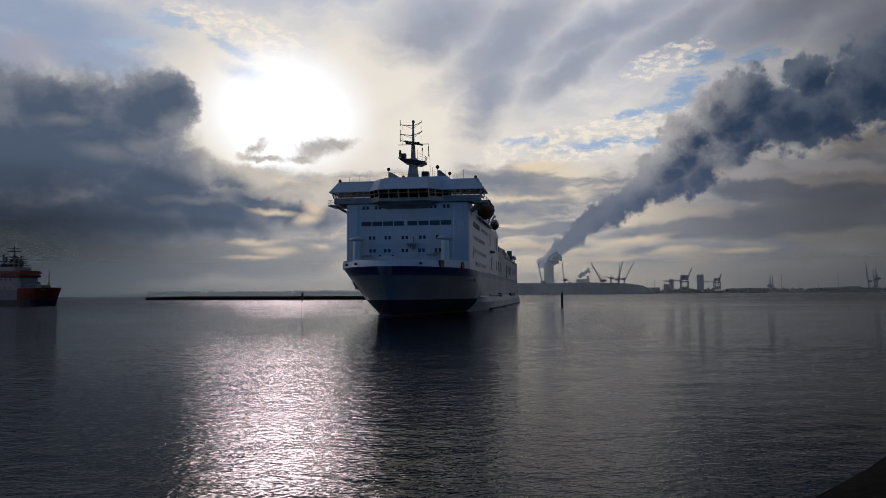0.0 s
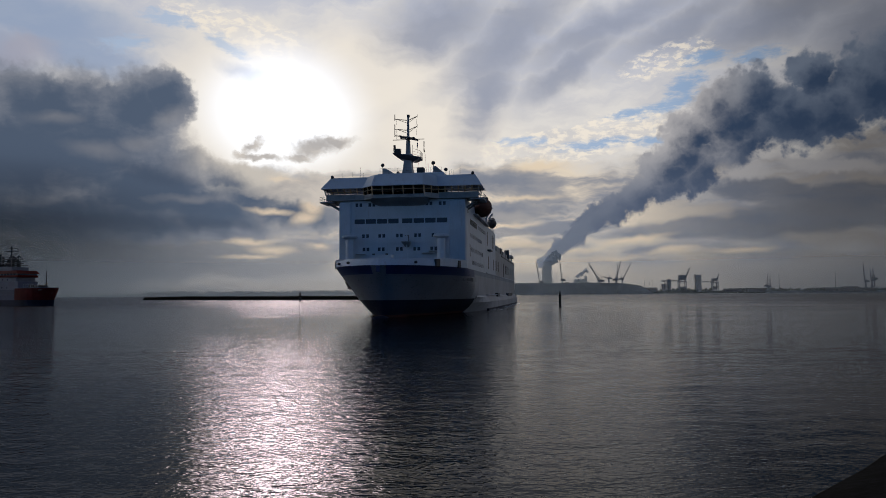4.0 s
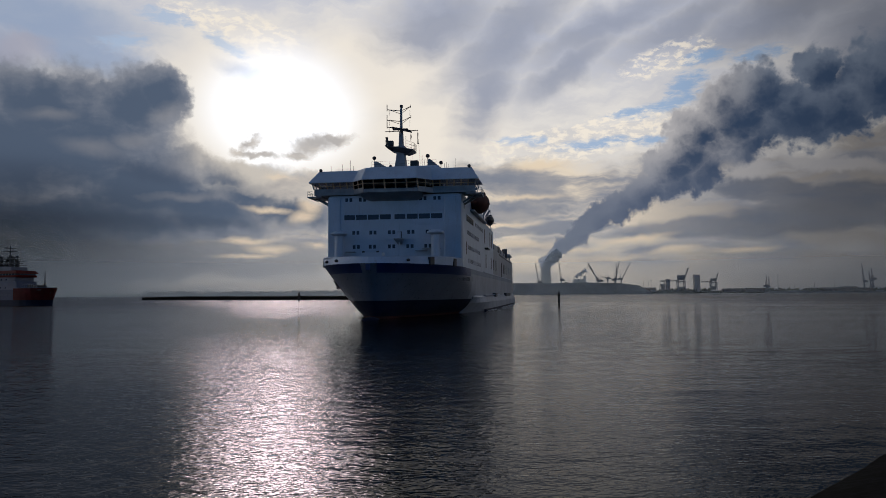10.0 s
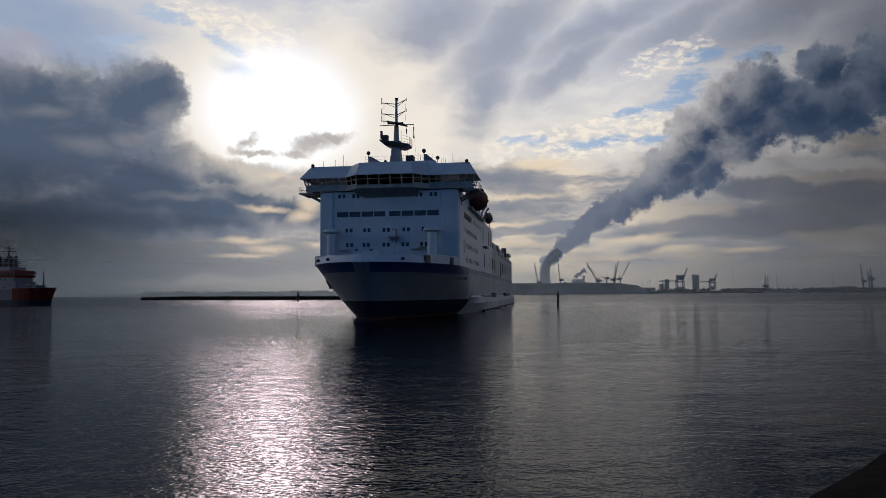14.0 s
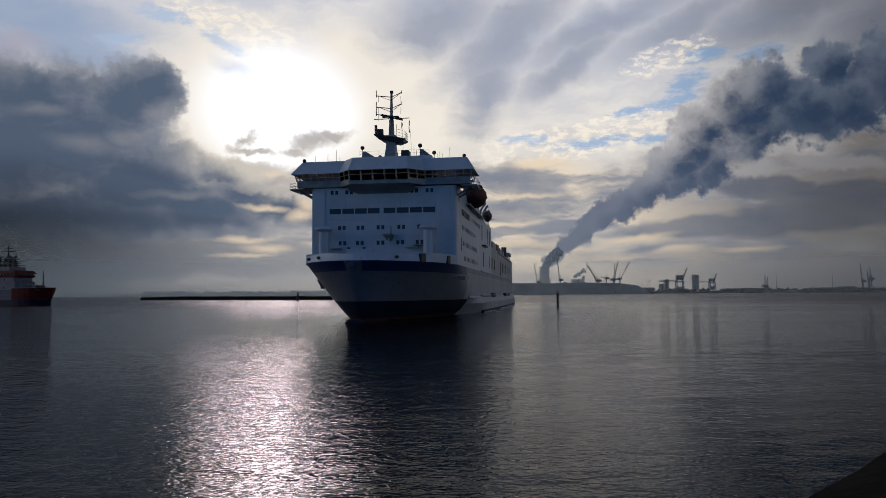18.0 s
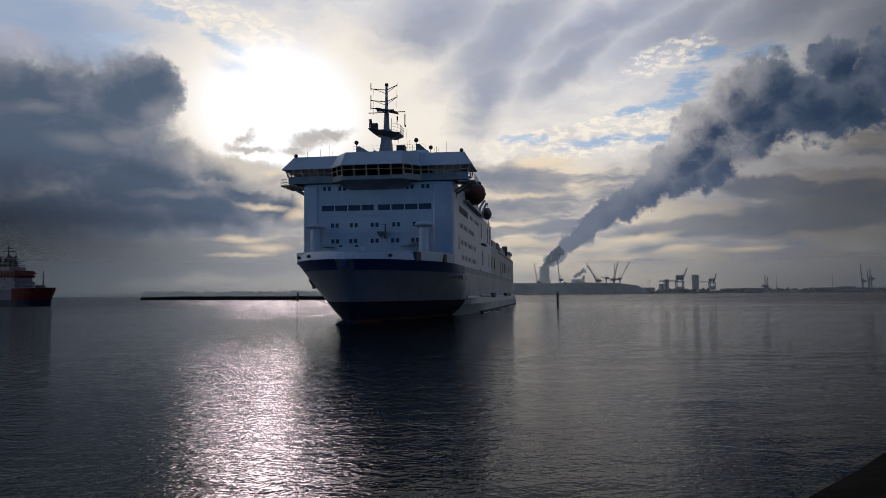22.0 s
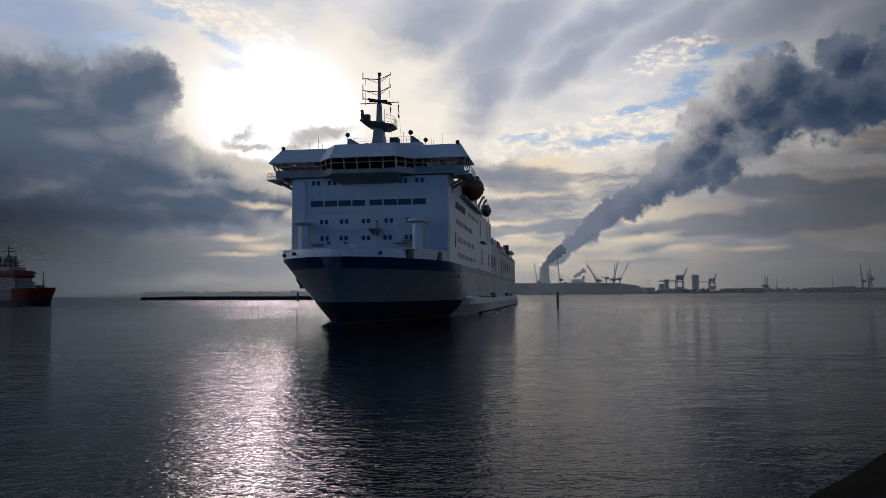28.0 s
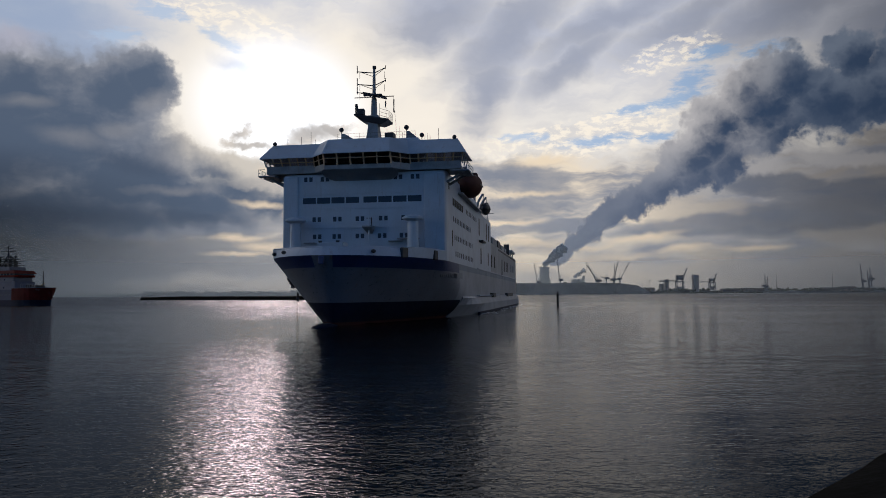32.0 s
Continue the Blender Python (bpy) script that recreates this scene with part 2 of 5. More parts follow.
    def finish(self, col, power, mask):
        """Cloud that glows with col where the mask is, and lets the rest through."""
        emit, clear, mix = self.nodes.new("ShaderNodeEmission"), self.nodes.new("ShaderNodeBsdfTransparent"), self.nodes.new("ShaderNodeMixShader")
        wire(self.links, col, emit.inputs[0])
        wire(self.links, power, emit.inputs[1])
        self.links.new(mask, mix.inputs[0])
        self.links.new(clear.outputs[0], mix.inputs[1])
        self.links.new(emit.outputs[0], mix.inputs[2])
        self.links.new(mix.outputs[0], self.nodes["Material Output"].inputs[0])
        self.m.cycles.emission_sampling = "NONE"
        return self.m


def veil_material():
    k = CloudKit("high_cloud_veil")
    m = k.m
    soft = k.soft()
    fine, _ = noise_of(m, mapped(m, k.still, scale=(0.7, 1.5, 1)), 1.5, 5.0, 0.62)
    ripple, _ = noise_of(m, mapped(m, k.still, rot=(0, 0, radians(-14)), scale=(0.35, 2.4, 1)), 1.5, 4.0, 0.6, 0.4)
    wisp, _ = noise_of(m, mapped(m, soft, rot=(0, 0, radians(-30)), scale=(0.32, 1.2, 1)), 0.45, 6.0, 0.58)
    # high veil: cream round the sun, grey-lilac towards the zenith and in long slanting streaks
    col = blend(m, span(m, k.el, 9.0, 21.0), seen(212, 208, 203), seen(192, 195, 208))
    col = k.paint(col, span(m, wisp, 0.40, 0.66), seen(226, 222, 216), 0.7)
    col = k.paint(col, span(m, k.union(soft, (-13.73, 14.12, 17.85, 9.49), (-6.36, 16.9, 11.54, 6.28), (-1.02, 12.73, 8.88, 4.31)), 0.0, 0.7), seen(240, 232, 218), 0.85)
    slant = k.edged(k.union(soft, (3.26, 15.45, 6.66, 2.97, 62), (5.32, 19.74, 10.21, 3.45, 38), (13.23, 20.28, 11.21, 2.36, 20), (10.14, 17.48, 7.44, 1.86, 28), (18.23, 19.61, 9.34, 2.33, 22), (24.49, 19.18, 9.75, 2.95, 10), (31.81, 17.24, 6.5, 4.28), (-0.52, 20.66, 7.65, 3.66, 10), (-15.44, 16.88, 2.93, 0.88, -12)), wisp, 0.9, 0.0, 0.9)
    col = k.paint(col, slant, seen(146, 152, 171), 0.84)
    col = k.paint(col, k.edged(k.union(soft, (-29.63, 19.03, 11.69, 3.38, -6), (-27.13, 17.22, 8.19, 2.25, -10), (-33.5, 16.58, 6.25, 3.5)), wisp, 0.8, 0.05, 0.75), seen(150, 166, 196), 0.85)
    col = k.paint(col, k.edged(k.union(soft, (-30.92, 16.84, 3.64, 1.78), (-34.09, 15.43, 4.69, 2.1)), wisp, 0.9, 0.1, 0.8), seen(172, 170, 184), 0.7)
    # thin flecked cloud with blue between
    flecks = k.edged(k.union(k.still, (-16.31, 19.99, 6.7, 1.34, -10), (-13.77, 18.4, 3.82, 1.2, -30), (9.17, 11.44, 8.31, 1.81, 4), (13.49, 12.51, 6.28, 1.67, 8), (17.35, 17.34, 4.54, 1.36, 14)), fine, 0.5, 0.05, 0.5)
    col = k.paint(col, calc(m, "MULTIPLY", flecks, span(m, fine, 0.44, 0.60)), seen(246, 236, 218), 0.75)
    patch = k.union(k.still, (17.48, 14.1, 4.47, 0.89, 14), (14.77, 13.68, 2.93, 0.5, 6), (18.73, 15.41, 2.44, 1.36, 30), (11.76, 11.46, 4.67, 0.72, 3), (6.32, 11.84, 3.33, 0.56, -4), (15.97, 11.53, 2.48, 0.63, 2), (20.18, 17.25, 2.8, 0.79, 6), (23.85, 16.92, 2.81, 0.76, 4), (-21.17, 20.06, 3.1, 0.9, -6), (-16.91, 18.56, 2.89, 0.79, -25), (-24.02, 18, 2.63, 0.99, 10))
    torn = calc(m, "MULTIPLY_ADD", calc(m, "ADD", calc(m, "MULTIPLY", fine, 0.55), calc(m, "MULTIPLY", ripple, 0.45)), -2.2, 1.10)
    blue = calc(m, "MULTIPLY", span(m, calc(m, "ADD", patch, torn), 0.12, 0.85), span(m, patch, 0.0, 0.25))
    col = k.paint(col, blue, blend(m, span(m, k.az, 4.0, 15.0), seen(172, 190, 217), seen(136, 167, 208)), 0.76)
    # glow of the veiled sun
    near_sun = k.union(k.still, (-13.73, 14.32, 8.07, 6.28), (-10.73, 13.2, 6.47, 4.19), (-14.11, 10.16, 4.61, 2.97))
    glow = span(m, near_sun, 0.0, 1.0, smooth=False)
    col = k.paint(col, calc(m, "POWER", glow, 1.3), seen(255, 251, 244))
    # the sun comes through the thin cloud
    cover = k.cover()
    alpha = calc(m, "MULTIPLY", span(m, k.spot(k.chart, SUN_AZ, SUN_EL, 11.0, 8.5), 0.25, 0.9, 1.0, 0.25), cover)
    power = calc(m, "MULTIPLY", k.power(), calc(m, "MULTIPLY_ADD", calc(m, "POWER", k.spot(k.chart, SUN_AZ, SUN_EL, 9.0, 7.0), 3.0), 0.4, 1.0))
    emit, clear, mix = k.nodes.new("ShaderNodeEmission"), k.nodes.new("ShaderNodeBsdfTransparent"), k.nodes.new("ShaderNodeAddShader")
    k.links.new(col, emit.inputs[0])
    k.links.new(calc(m, "MULTIPLY", power, cover), emit.inputs[1])
    k.links.new(calc(m, "SUBTRACT", 1.0, alpha), clear.inputs[0])
    k.links.new(clear.outputs[0], mix.inputs[0])
    k.links.new(emit.outputs[0], mix.inputs[1])
    k.links.new(mix.outputs[0], k.nodes["Material Output"].inputs[0])
    return m


def bank_material():
    k = CloudKit("low_cloud_banks")
    m = k.m
    soft, billow = k.soft(), k.billow()
    wisp, _ = noise_of(m, mapped(m, soft, rot=(0, 0, radians(-30)), scale=(0.32, 1.2, 1)), 0.45, 6.0, 0.58)
    bands, _ = noise_of(m, mapped(m, k.still, rot=(0, 0, radians(-2)), scale=(0.26, 1.15, 1)), 0.55, 5.0, 0.55, 0.3)
    lumps, _ = noise_of(m, billow, 0.42, 5.0, 0.56)
    mottle, _ = noise_of(m, mapped(m, k.still, scale=(0.55, 1.3, 1)), 0.34, 5.0, 0.56, 0.3)
    # low flat banks with bright gaps
    low = k.edged(k.union(soft, (7.34, 5.64, 14.44, 5.47), (21.75, 3.97, 16.01, 7.72), (-13.23, 5.23, 11.05, 4.68), (-3.71, 7.06, 10.65, 3.06), (36.78, 4.03, 16.87, 9.26), (-37.29, 4.42, 19.69, 9.26)), wisp, 0.5, 0.0, 0.26)
    bank_col = blend(m, span(m, mottle, 0.36, 0.64), seen(136, 139, 150), seen(168, 166, 167))
    gap_col = blend(m, span(m, k.az, 9.0, 24.0), seen(224, 211, 190), seen(152, 148, 146))
    gap_col = blend(m, span(m, k.az, -28.0, -14.0), seen(118, 122, 130), gap_col)
    col = blend(m, span(m, bands, 0.36, 0.62), gap_col, bank_col)
    dark_bank = k.edged(k.union(k.still, (6.28, 8.63, 4.59, 1.55, -3), (5.38, 6.46, 5.33, 1.15, 3), (7.8, 7.6, 3.5, 0.86, -4), (4.26, 4.81, 3.99, 0.53), (9.93, 5.15, 4.74, 0.61, 2), (19.05, 4.97, 6.69, 1.09, 2), (26.23, 5.19, 8.55, 1.6, 2), (29.07, 6.58, 6.41, 1.3, 4), (24.12, 7.51, 4.5, 1.2, -8)), bands, 0.9, 0.02, 0.42)
    col = k.paint(col, dark_bank, blend(m, span(m, k.az, 8.0, 26.0), seen(122, 128, 143), seen(96, 103, 119)), 0.7)
    gleam = k.edged(k.union(k.still, (17.61, 3.25, 2.84, 0.42, 3), (14.98, 4.17, 3.71, 0.42, 8), (22.87, 3.19, 3.38, 0.32), (6.44, 3.81, 5.69, 0.53, 2), (9.9, 3.41, 3.88, 0.39), (13.29, 2.7, 5.02, 0.39, 2), (7.84, 9.98, 4.37, 0.6, 3), (6.49, 7.54, 3.94, 0.31), (5.36, 5.41, 3.94, 0.31, 2)), bands, -0.6, 0.0, 1.0)
    col = k.paint(col, gleam, seen(224, 206, 178), 0.7)
    col = k.paint(col, k.edged(k.union(soft, (25.66, 9.86, 5.07, 1.18, -6), (29.15, 8.89, 4.47, 0.84, -8), (23.04, 8.79, 2.67, 1.04, 20)), lumps, 0.9, 0.1, 0.7), seen(176, 174, 176), 0.8)

    # grey mist along the horizon
    mist = span(m, k.el, 0.2, 3.2, 1.0, 0.0)
    mist_col = blend(m, span(m, k.az, -28.0, -6.0), seen(92, 97, 106), seen(184, 175, 163))
    mist_col = blend(m, span(m, k.az, 12.0, 32.0), mist_col, seen(122, 119, 121))
    col = k.paint(col, mist, mist_col, 0.85)
    mask = calc(m, "MAXIMUM", calc(m, "MAXIMUM", low, gleam), calc(m, "MAXIMUM", dark_bank, mist))
    cover = k.cover()
    return k.finish(col, k.power(), calc(m, "MULTIPLY", mask, cover))


def heap_material():
    k = CloudKit("dark_heaped_cloud")
    m = k.m
    billow = k.billow()
    bands, _ = noise_of(m, mapped(m, k.still, rot=(0, 0, radians(-2)), scale=(0.26, 1.15, 1)), 0.55, 5.0, 0.55, 0.3)
    lumps, _ = noise_of(m, billow, 0.42, 5.0, 0.56)
    mottle, _ = noise_of(m, mapped(m, k.still, scale=(0.55, 1.3, 1)), 0.34, 5.0, 0.56, 0.3)
    # dark heaped cloud to the north-east, soft and lit where it nears the sun
    # the last two heaps lie out of view, added to keep the left water dark
    heap = k.union(billow, (-32.03, 9.9, 10.52, 7.01), (-27.33, 10.72, 8.75, 6.59), (-23.55, 13.61, 4.13, 3.74, 10), (-21.86, 14.75, 2.67, 2.8), (-29.45, 12.42, 6.07, 4.13), (-22.12, 7.89, 7.24, 4.47), (-18.58, 6.59, 8.4, 3.14, -4), (-27.21, 5.65, 14.7, 2.95), (-14.92, 7.55, 7.12, 2.63, -4), (-12.4, 6.75, 6.37, 2.21, -2), (-16.59, 8.76, 4.47, 2.09, -14), (-40.16, 9, 11.02, 7.76), (-46.34, 9.11, 8.92, 7.66))
    heap_mask = k.edged(heap, lumps, 0.40, 0.0, 0.32)
    depth = calc(m, "MULTIPLY_ADD", heap, 0.55, calc(m, "MULTIPLY_ADD", mottle, 0.55, calc(m, "MULTIPLY", lumps, 0.30)))
    heap_col = blend(m, span(m, depth, 0.42, 0.86), seen(140, 143, 153), seen(84, 96, 117))
    pale = k.edged(k.union(k.still, (-29.12, 12.65, 2.75, 0.67, 6), (-26.26, 10.62, 3.38, 1.01, -6), (-23.51, 11.23, 2.25, 0.87, 10), (-21.25, 13.41, 2.32, 1.04, 24), (-18.44, 10.88, 2, 2.48), (-20.21, 9.63, 2.36, 1.24, -20), (-16.8, 9.38, 2.84, 1.26, -20), (-19.39, 7.4, 4.33, 0.5, 2)), mottle, 1.0, 0.0, 1.0)
    heap_col = k.paint(heap_col, pale, seen(156, 154, 156), 0.36)
    heap_col = k.paint(heap_col, k.edged(k.union(k.still, (-26.15, 5.5, 11.76, 1.04), (-30.03, 8.58, 5.06, 1.53), (-19.36, 5.53, 8, 0.84), (-22.52, 9.09, 4.19, 1.04, -10)), mottle, 0.6, 0.0, 0.9), seen(72, 82, 102), 0.45)
    sunward = span(m, calc(m, "SUBTRACT", k.spot(k.chart, *(-12.85, 10.16, 10.62, 7.22)), calc(m, "MULTIPLY", heap, 0.6)), -0.05, 0.55)
    heap_col = k.paint(heap_col, sunward, seen(212, 204, 191), 0.8)
    col = heap_col
    # below its base: paler mist with a few bright rents
    below = k.edged(k.union(k.still, (-26.08, 2.45, 17.04, 2.05), (-15.29, 2.85, 9.9, 2.13), (-39.92, 1.91, 13.13, 2.03)), bands, 0.35, 0.05, 0.45)
    col = k.paint(col, below, blend(m, span(m, k.az, -24.0, -12.0), seen(100, 105, 116), seen(146, 145, 147)), 0.9)
    rents = k.edged(k.union(k.still, (-13.66, 6.6, 2.72, 0.43, -4), (-11.12, 6.12, 1.7, 0.86, 20), (-10.48, 7, 1.27, 0.96), (-15.3, 4.13, 2.48, 0.42), (-13.43, 3.51, 2.51, 0.55, -4), (-15.29, 2.98, 3.71, 0.25), (-9.82, 3.97, 1.7, 0.53), (-12.2, 9.03, 2.55, 0.38, -5)), bands, -0.8, 0.0, 0.9)
    col = k.paint(col, rents, seen(234, 214, 184), 0.72)

    # ragged clouds before the sun
    rag = k.edged(k.union(billow, (-14.97, 11.72, 1.42, 0.54, 38), (-14.46, 10.86, 2.6, 0.42, -3), (-15.79, 11.01, 1.16, 0.38), (-10.2, 11.65, 2.98, 1.1, 14), (-8.55, 12.21, 2.19, 0.64, 4), (-11.57, 10.84, 1.94, 0.55), (-12.41, 8.6, 2.55, 0.86, 14), (-10.06, 8.82, 3.02, 1.12, 4), (-11.56, 7.84, 5.17, 0.69, -4)), lumps, 0.9, -0.04, 0.78)
    col = k.paint(col, rag, blend(m, span(m, mottle, 0.38, 0.62), seen(166, 162, 160), seen(204, 196, 186)), 0.9)

    mask = calc(m, "MAXIMUM", calc(m, "MAXIMUM", heap_mask, calc(m, "MULTIPLY", rag, 0.92)), calc(m, "MAXIMUM", calc(m, "MULTIPLY", below, 0.9), rents))
    cover = k.cover()
    return k.finish(col, k.power(), calc(m, "MULTIPLY", mask, cover))


def steam_cloud_material():
    k = CloudKit("drifting_steam_cloud")
    m = k.m
    billow = k.billow()
    lumps, _ = noise_of(m, billow, 0.42, 5.0, 0.56)
    crowns = k.puffs_of(k.still, 0.62)
    # the drifting steam: a chain of heaps, light on its upper side painted into the glow
    chain = ((7.99, 2.39, 0.65, 0.66, 40), (8.38, 2.78, 0.78, 0.74, 40), (8.82, 3.12, 0.95, 0.88, 40), (9.61, 3.85, 1.12, 0.96, 40), (10.78, 4.79, 1.55, 1.16, 38), (12.17, 5.83, 1.7, 1.38, 38), (13.79, 6.77, 2.01, 1.62, 36), (15.48, 7.77, 2.51, 1.95, 36), (17.55, 8.72, 2.84, 2.26, 30), (19.77, 9.63, 3.2, 2.52, 34), (19.64, 12.09, 2.48, 2.93, 60), (18.48, 10.66, 3.04, 2.39, 40), (17.57, 9.76, 2.8, 2.09, 35))
    # heaps at 39 and 46 degrees are unseen, added to darken the right water
    head = ((22.02, 13.29, 3.33, 3.78, 45), (23.78, 14.69, 3.15, 2.56, 10), (25.76, 12.9, 4.71, 3.2), (28.6, 12.76, 4.47, 3.37, 4), (31.36, 14.06, 3.98, 3.63), (33.95, 14.73, 6.12, 4.55, 8), (39.47, 14.7, 8.06, 5.63, 6), (45.61, 14.24, 7.88, 6, 4), (28.01, 15.67, 2.45, 1.73), (23.11, 11.4, 4.19, 2.4, 34))
    steam = calc(m, "MAXIMUM", k.union(billow, *chain), k.union(billow, *head))
    rim_noise = calc(m, "MULTIPLY_ADD", crowns, 0.55, calc(m, "MULTIPLY", lumps, 0.45))
    steam_mask = k.edged(steam, rim_noise, 0.70, 0.0, 0.30)
    lit_shift = mapped(m, billow, (-0.9, 0.75, 0))
    inner = calc(m, "MAXIMUM", k.union(lit_shift, *chain), k.union(lit_shift, *head))
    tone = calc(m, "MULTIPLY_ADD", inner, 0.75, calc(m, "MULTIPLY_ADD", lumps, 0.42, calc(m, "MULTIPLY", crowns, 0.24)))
    shaded_steam = blend(m, span(m, k.el, 3.0, 12.5), seen(92, 101, 122), seen(52, 66, 91))
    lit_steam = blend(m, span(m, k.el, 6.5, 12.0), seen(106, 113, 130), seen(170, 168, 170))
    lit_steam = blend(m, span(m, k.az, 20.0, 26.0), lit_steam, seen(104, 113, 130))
    steam_col = blend(m, span(m, tone, 0.20, 1.0), lit_steam, shaded_steam)

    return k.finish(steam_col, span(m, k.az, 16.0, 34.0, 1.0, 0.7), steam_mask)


def cloud_shell(name, reach, material, label, top=91.0, az0=-180.0, az1=180.0):
    """A layer of cloud on a dome round the viewer, between two bearings."""
    whole = az1 - az0 >= 360
    turns = np.radians(np.linspace(az0, az1, 73 if whole else 40))
    turns = turns[:-1] if whole else turns
    rings = []
    for e in np.radians([-1.5, *np.linspace(20.0, top - 1.5, 20)]):
        rings.append([(reach * math.cos(e) * math.sin(a), reach * math.cos(e) * math.cos(a), reach * math.sin(e)) for a in turns])
    return tagged(part(name, loft(bmesh.new(), rings, closed=whole), material, smooth=True), label, "sky", kind="structure")


veil = cloud_shell("high_cloud", 4900, veil_material(), "thin grey and cream morning cloud before a veiled sun")
banks = cloud_shell("low_cloud", 4700, bank_material(), "low flat grey cloud banks with bright gaps")
heaps = cloud_shell("heaped_cloud", 4500, heap_material(), "dark heaped cloud beside the sun", 60.0, -115.0, -2.0)
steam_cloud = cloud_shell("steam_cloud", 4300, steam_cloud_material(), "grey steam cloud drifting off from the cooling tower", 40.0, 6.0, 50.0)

# ---- water: one sheet to the horizon, rippled near the viewer, drifting with the wind ----


def water_material():
    m, nodes, links = nodes_of("harbour_water")
    bsdf = nodes["Principled BSDF"]
    co = nodes.new("ShaderNodeTexCoord").outputs["Object"]
    bsdf.inputs["Base Color"].default_value = (0.0012, 0.0025, 0.005, 1)
    bsdf.inputs["IOR"].default_value = 1.105
    a, _ = noise_of(m, mapped(m, co, rot=(0, 0, radians(8)), scale=(0.62, 1.0, 1)), 2.3, 2.0, 0.5, 0.5)
    b, _ = noise_of(m, mapped(m, co, rot=(0, 0, radians(-14)), scale=(0.75, 1.0, 1)), 5.5, 1.0, 0.5, 0.5)
    c, _ = noise_of(m, mapped(m, co, rot=(0, 0, radians(5)), scale=(0.34, 1.0, 1)), 0.24, 3.0, 0.55)
    calm, _ = noise_of(m, mapped(m, co, rot=(0, 0, radians(4)), scale=(0.12, 1.0, 1)), 0.035, 4.0, 0.6)
    d, _ = noise_of(m, mapped(m, co, rot=(0, 0, radians(20)), scale=(0.8, 1.0, 1)), 8.0, 1.0, 0.5)
    gust = span(m, calm, 0.30, 0.70, 0.7, 1.15)
    h = calc(m, "MULTIPLY_ADD", a, 0.034, calc(m, "MULTIPLY_ADD", b, 0.018, calc(m, "MULTIPLY_ADD", d, 0.002, calc(m, "MULTIPLY", c, 0.055))))
    h = calc(m, "MULTIPLY", h, gust)
    # smoother near the viewer, rougher further out, shaped to fit the camera's view
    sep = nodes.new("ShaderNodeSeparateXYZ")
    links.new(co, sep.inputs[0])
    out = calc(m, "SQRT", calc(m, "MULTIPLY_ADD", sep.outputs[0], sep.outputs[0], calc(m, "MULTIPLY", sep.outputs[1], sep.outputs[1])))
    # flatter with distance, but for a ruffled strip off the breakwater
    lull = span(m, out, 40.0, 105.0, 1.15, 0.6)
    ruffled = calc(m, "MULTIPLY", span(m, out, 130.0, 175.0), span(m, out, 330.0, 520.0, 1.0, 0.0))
    # flatter at the near right, so that the water looks darker from the camera
    right_calm = calc(m, "MULTIPLY", span(m, sep.outputs[0], 2.0, 13.0, 0.0, -0.6), span(m, out, 30.0, 75.0, 1.0, 0.0))
    lull = calc(m, "MULTIPLY_ADD", lull, right_calm, lull)
    # steeper waves on both sides of the fairway, set by bearing to fit the view
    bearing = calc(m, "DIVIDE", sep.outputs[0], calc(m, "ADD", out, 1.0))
    side_waves = calc(m, "ADD", span(m, bearing, 0.17, 0.38, 0.0, 1.6), span(m, bearing, -0.44, -0.28, 1.3, 0.0))
    lull = calc(m, "MULTIPLY_ADD", calc(m, "MULTIPLY", side_waves, span(m, out, 25.0, 60.0)), lull, lull)
    strip, _ = noise_of(m, mapped(m, co, scale=(0.12, 1.0, 1)), 0.2, 3.0, 0.6)
    ruffled = calc(m, "MULTIPLY", ruffled, span(m, strip, 0.44, 0.56))
    beam = calc(m, "MULTIPLY", span(m, bearing, -0.31, -0.24), span(m, bearing, -0.13, -0.05, 1.0, 0.0))
    chop, _ = noise_of(m, mapped(m, co, scale=(0.45, 1.0, 1)), 0.32, 3.0, 0.6)
    h = calc(m, "MULTIPLY_ADD", calc(m, "MULTIPLY", ruffled, beam), calc(m, "MULTIPLY", chop, 0.42), calc(m, "MULTIPLY", h, lull))
    bn = nodes.new("ShaderNodeBump")
    bn.inputs["Strength"].default_value, bn.inputs["Distance"].default_value = 1.0, 1.0
    links.new(h, bn.inputs["Height"])
    links.new(bn.outputs[0], bsdf.inputs["Normal"])
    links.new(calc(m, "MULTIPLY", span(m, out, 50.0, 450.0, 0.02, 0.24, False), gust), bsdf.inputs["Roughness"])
    return m


WATER = water_material()


def swell(x, y):
    """Height of the water: a few crossing trains of short waves."""
    h = 0.0
    for amp, length, way, ph in ((0.004, 3.7, 78, 0.3), (0.004, 2.3, 101, 1.9), (0.004, 1.35, 65, 4.0), (0.003, 1.7, 118, 2.2), (0.006, 9.0, 92, 5.0)):
        k = 2 * math.pi / length
        h = h + amp * np.sin(k * (x * math.cos(radians(way)) + y * math.sin(radians(way))) + ph + 0.9 * np.sin(0.21 * x + 0.13 * y + ph))
    return h


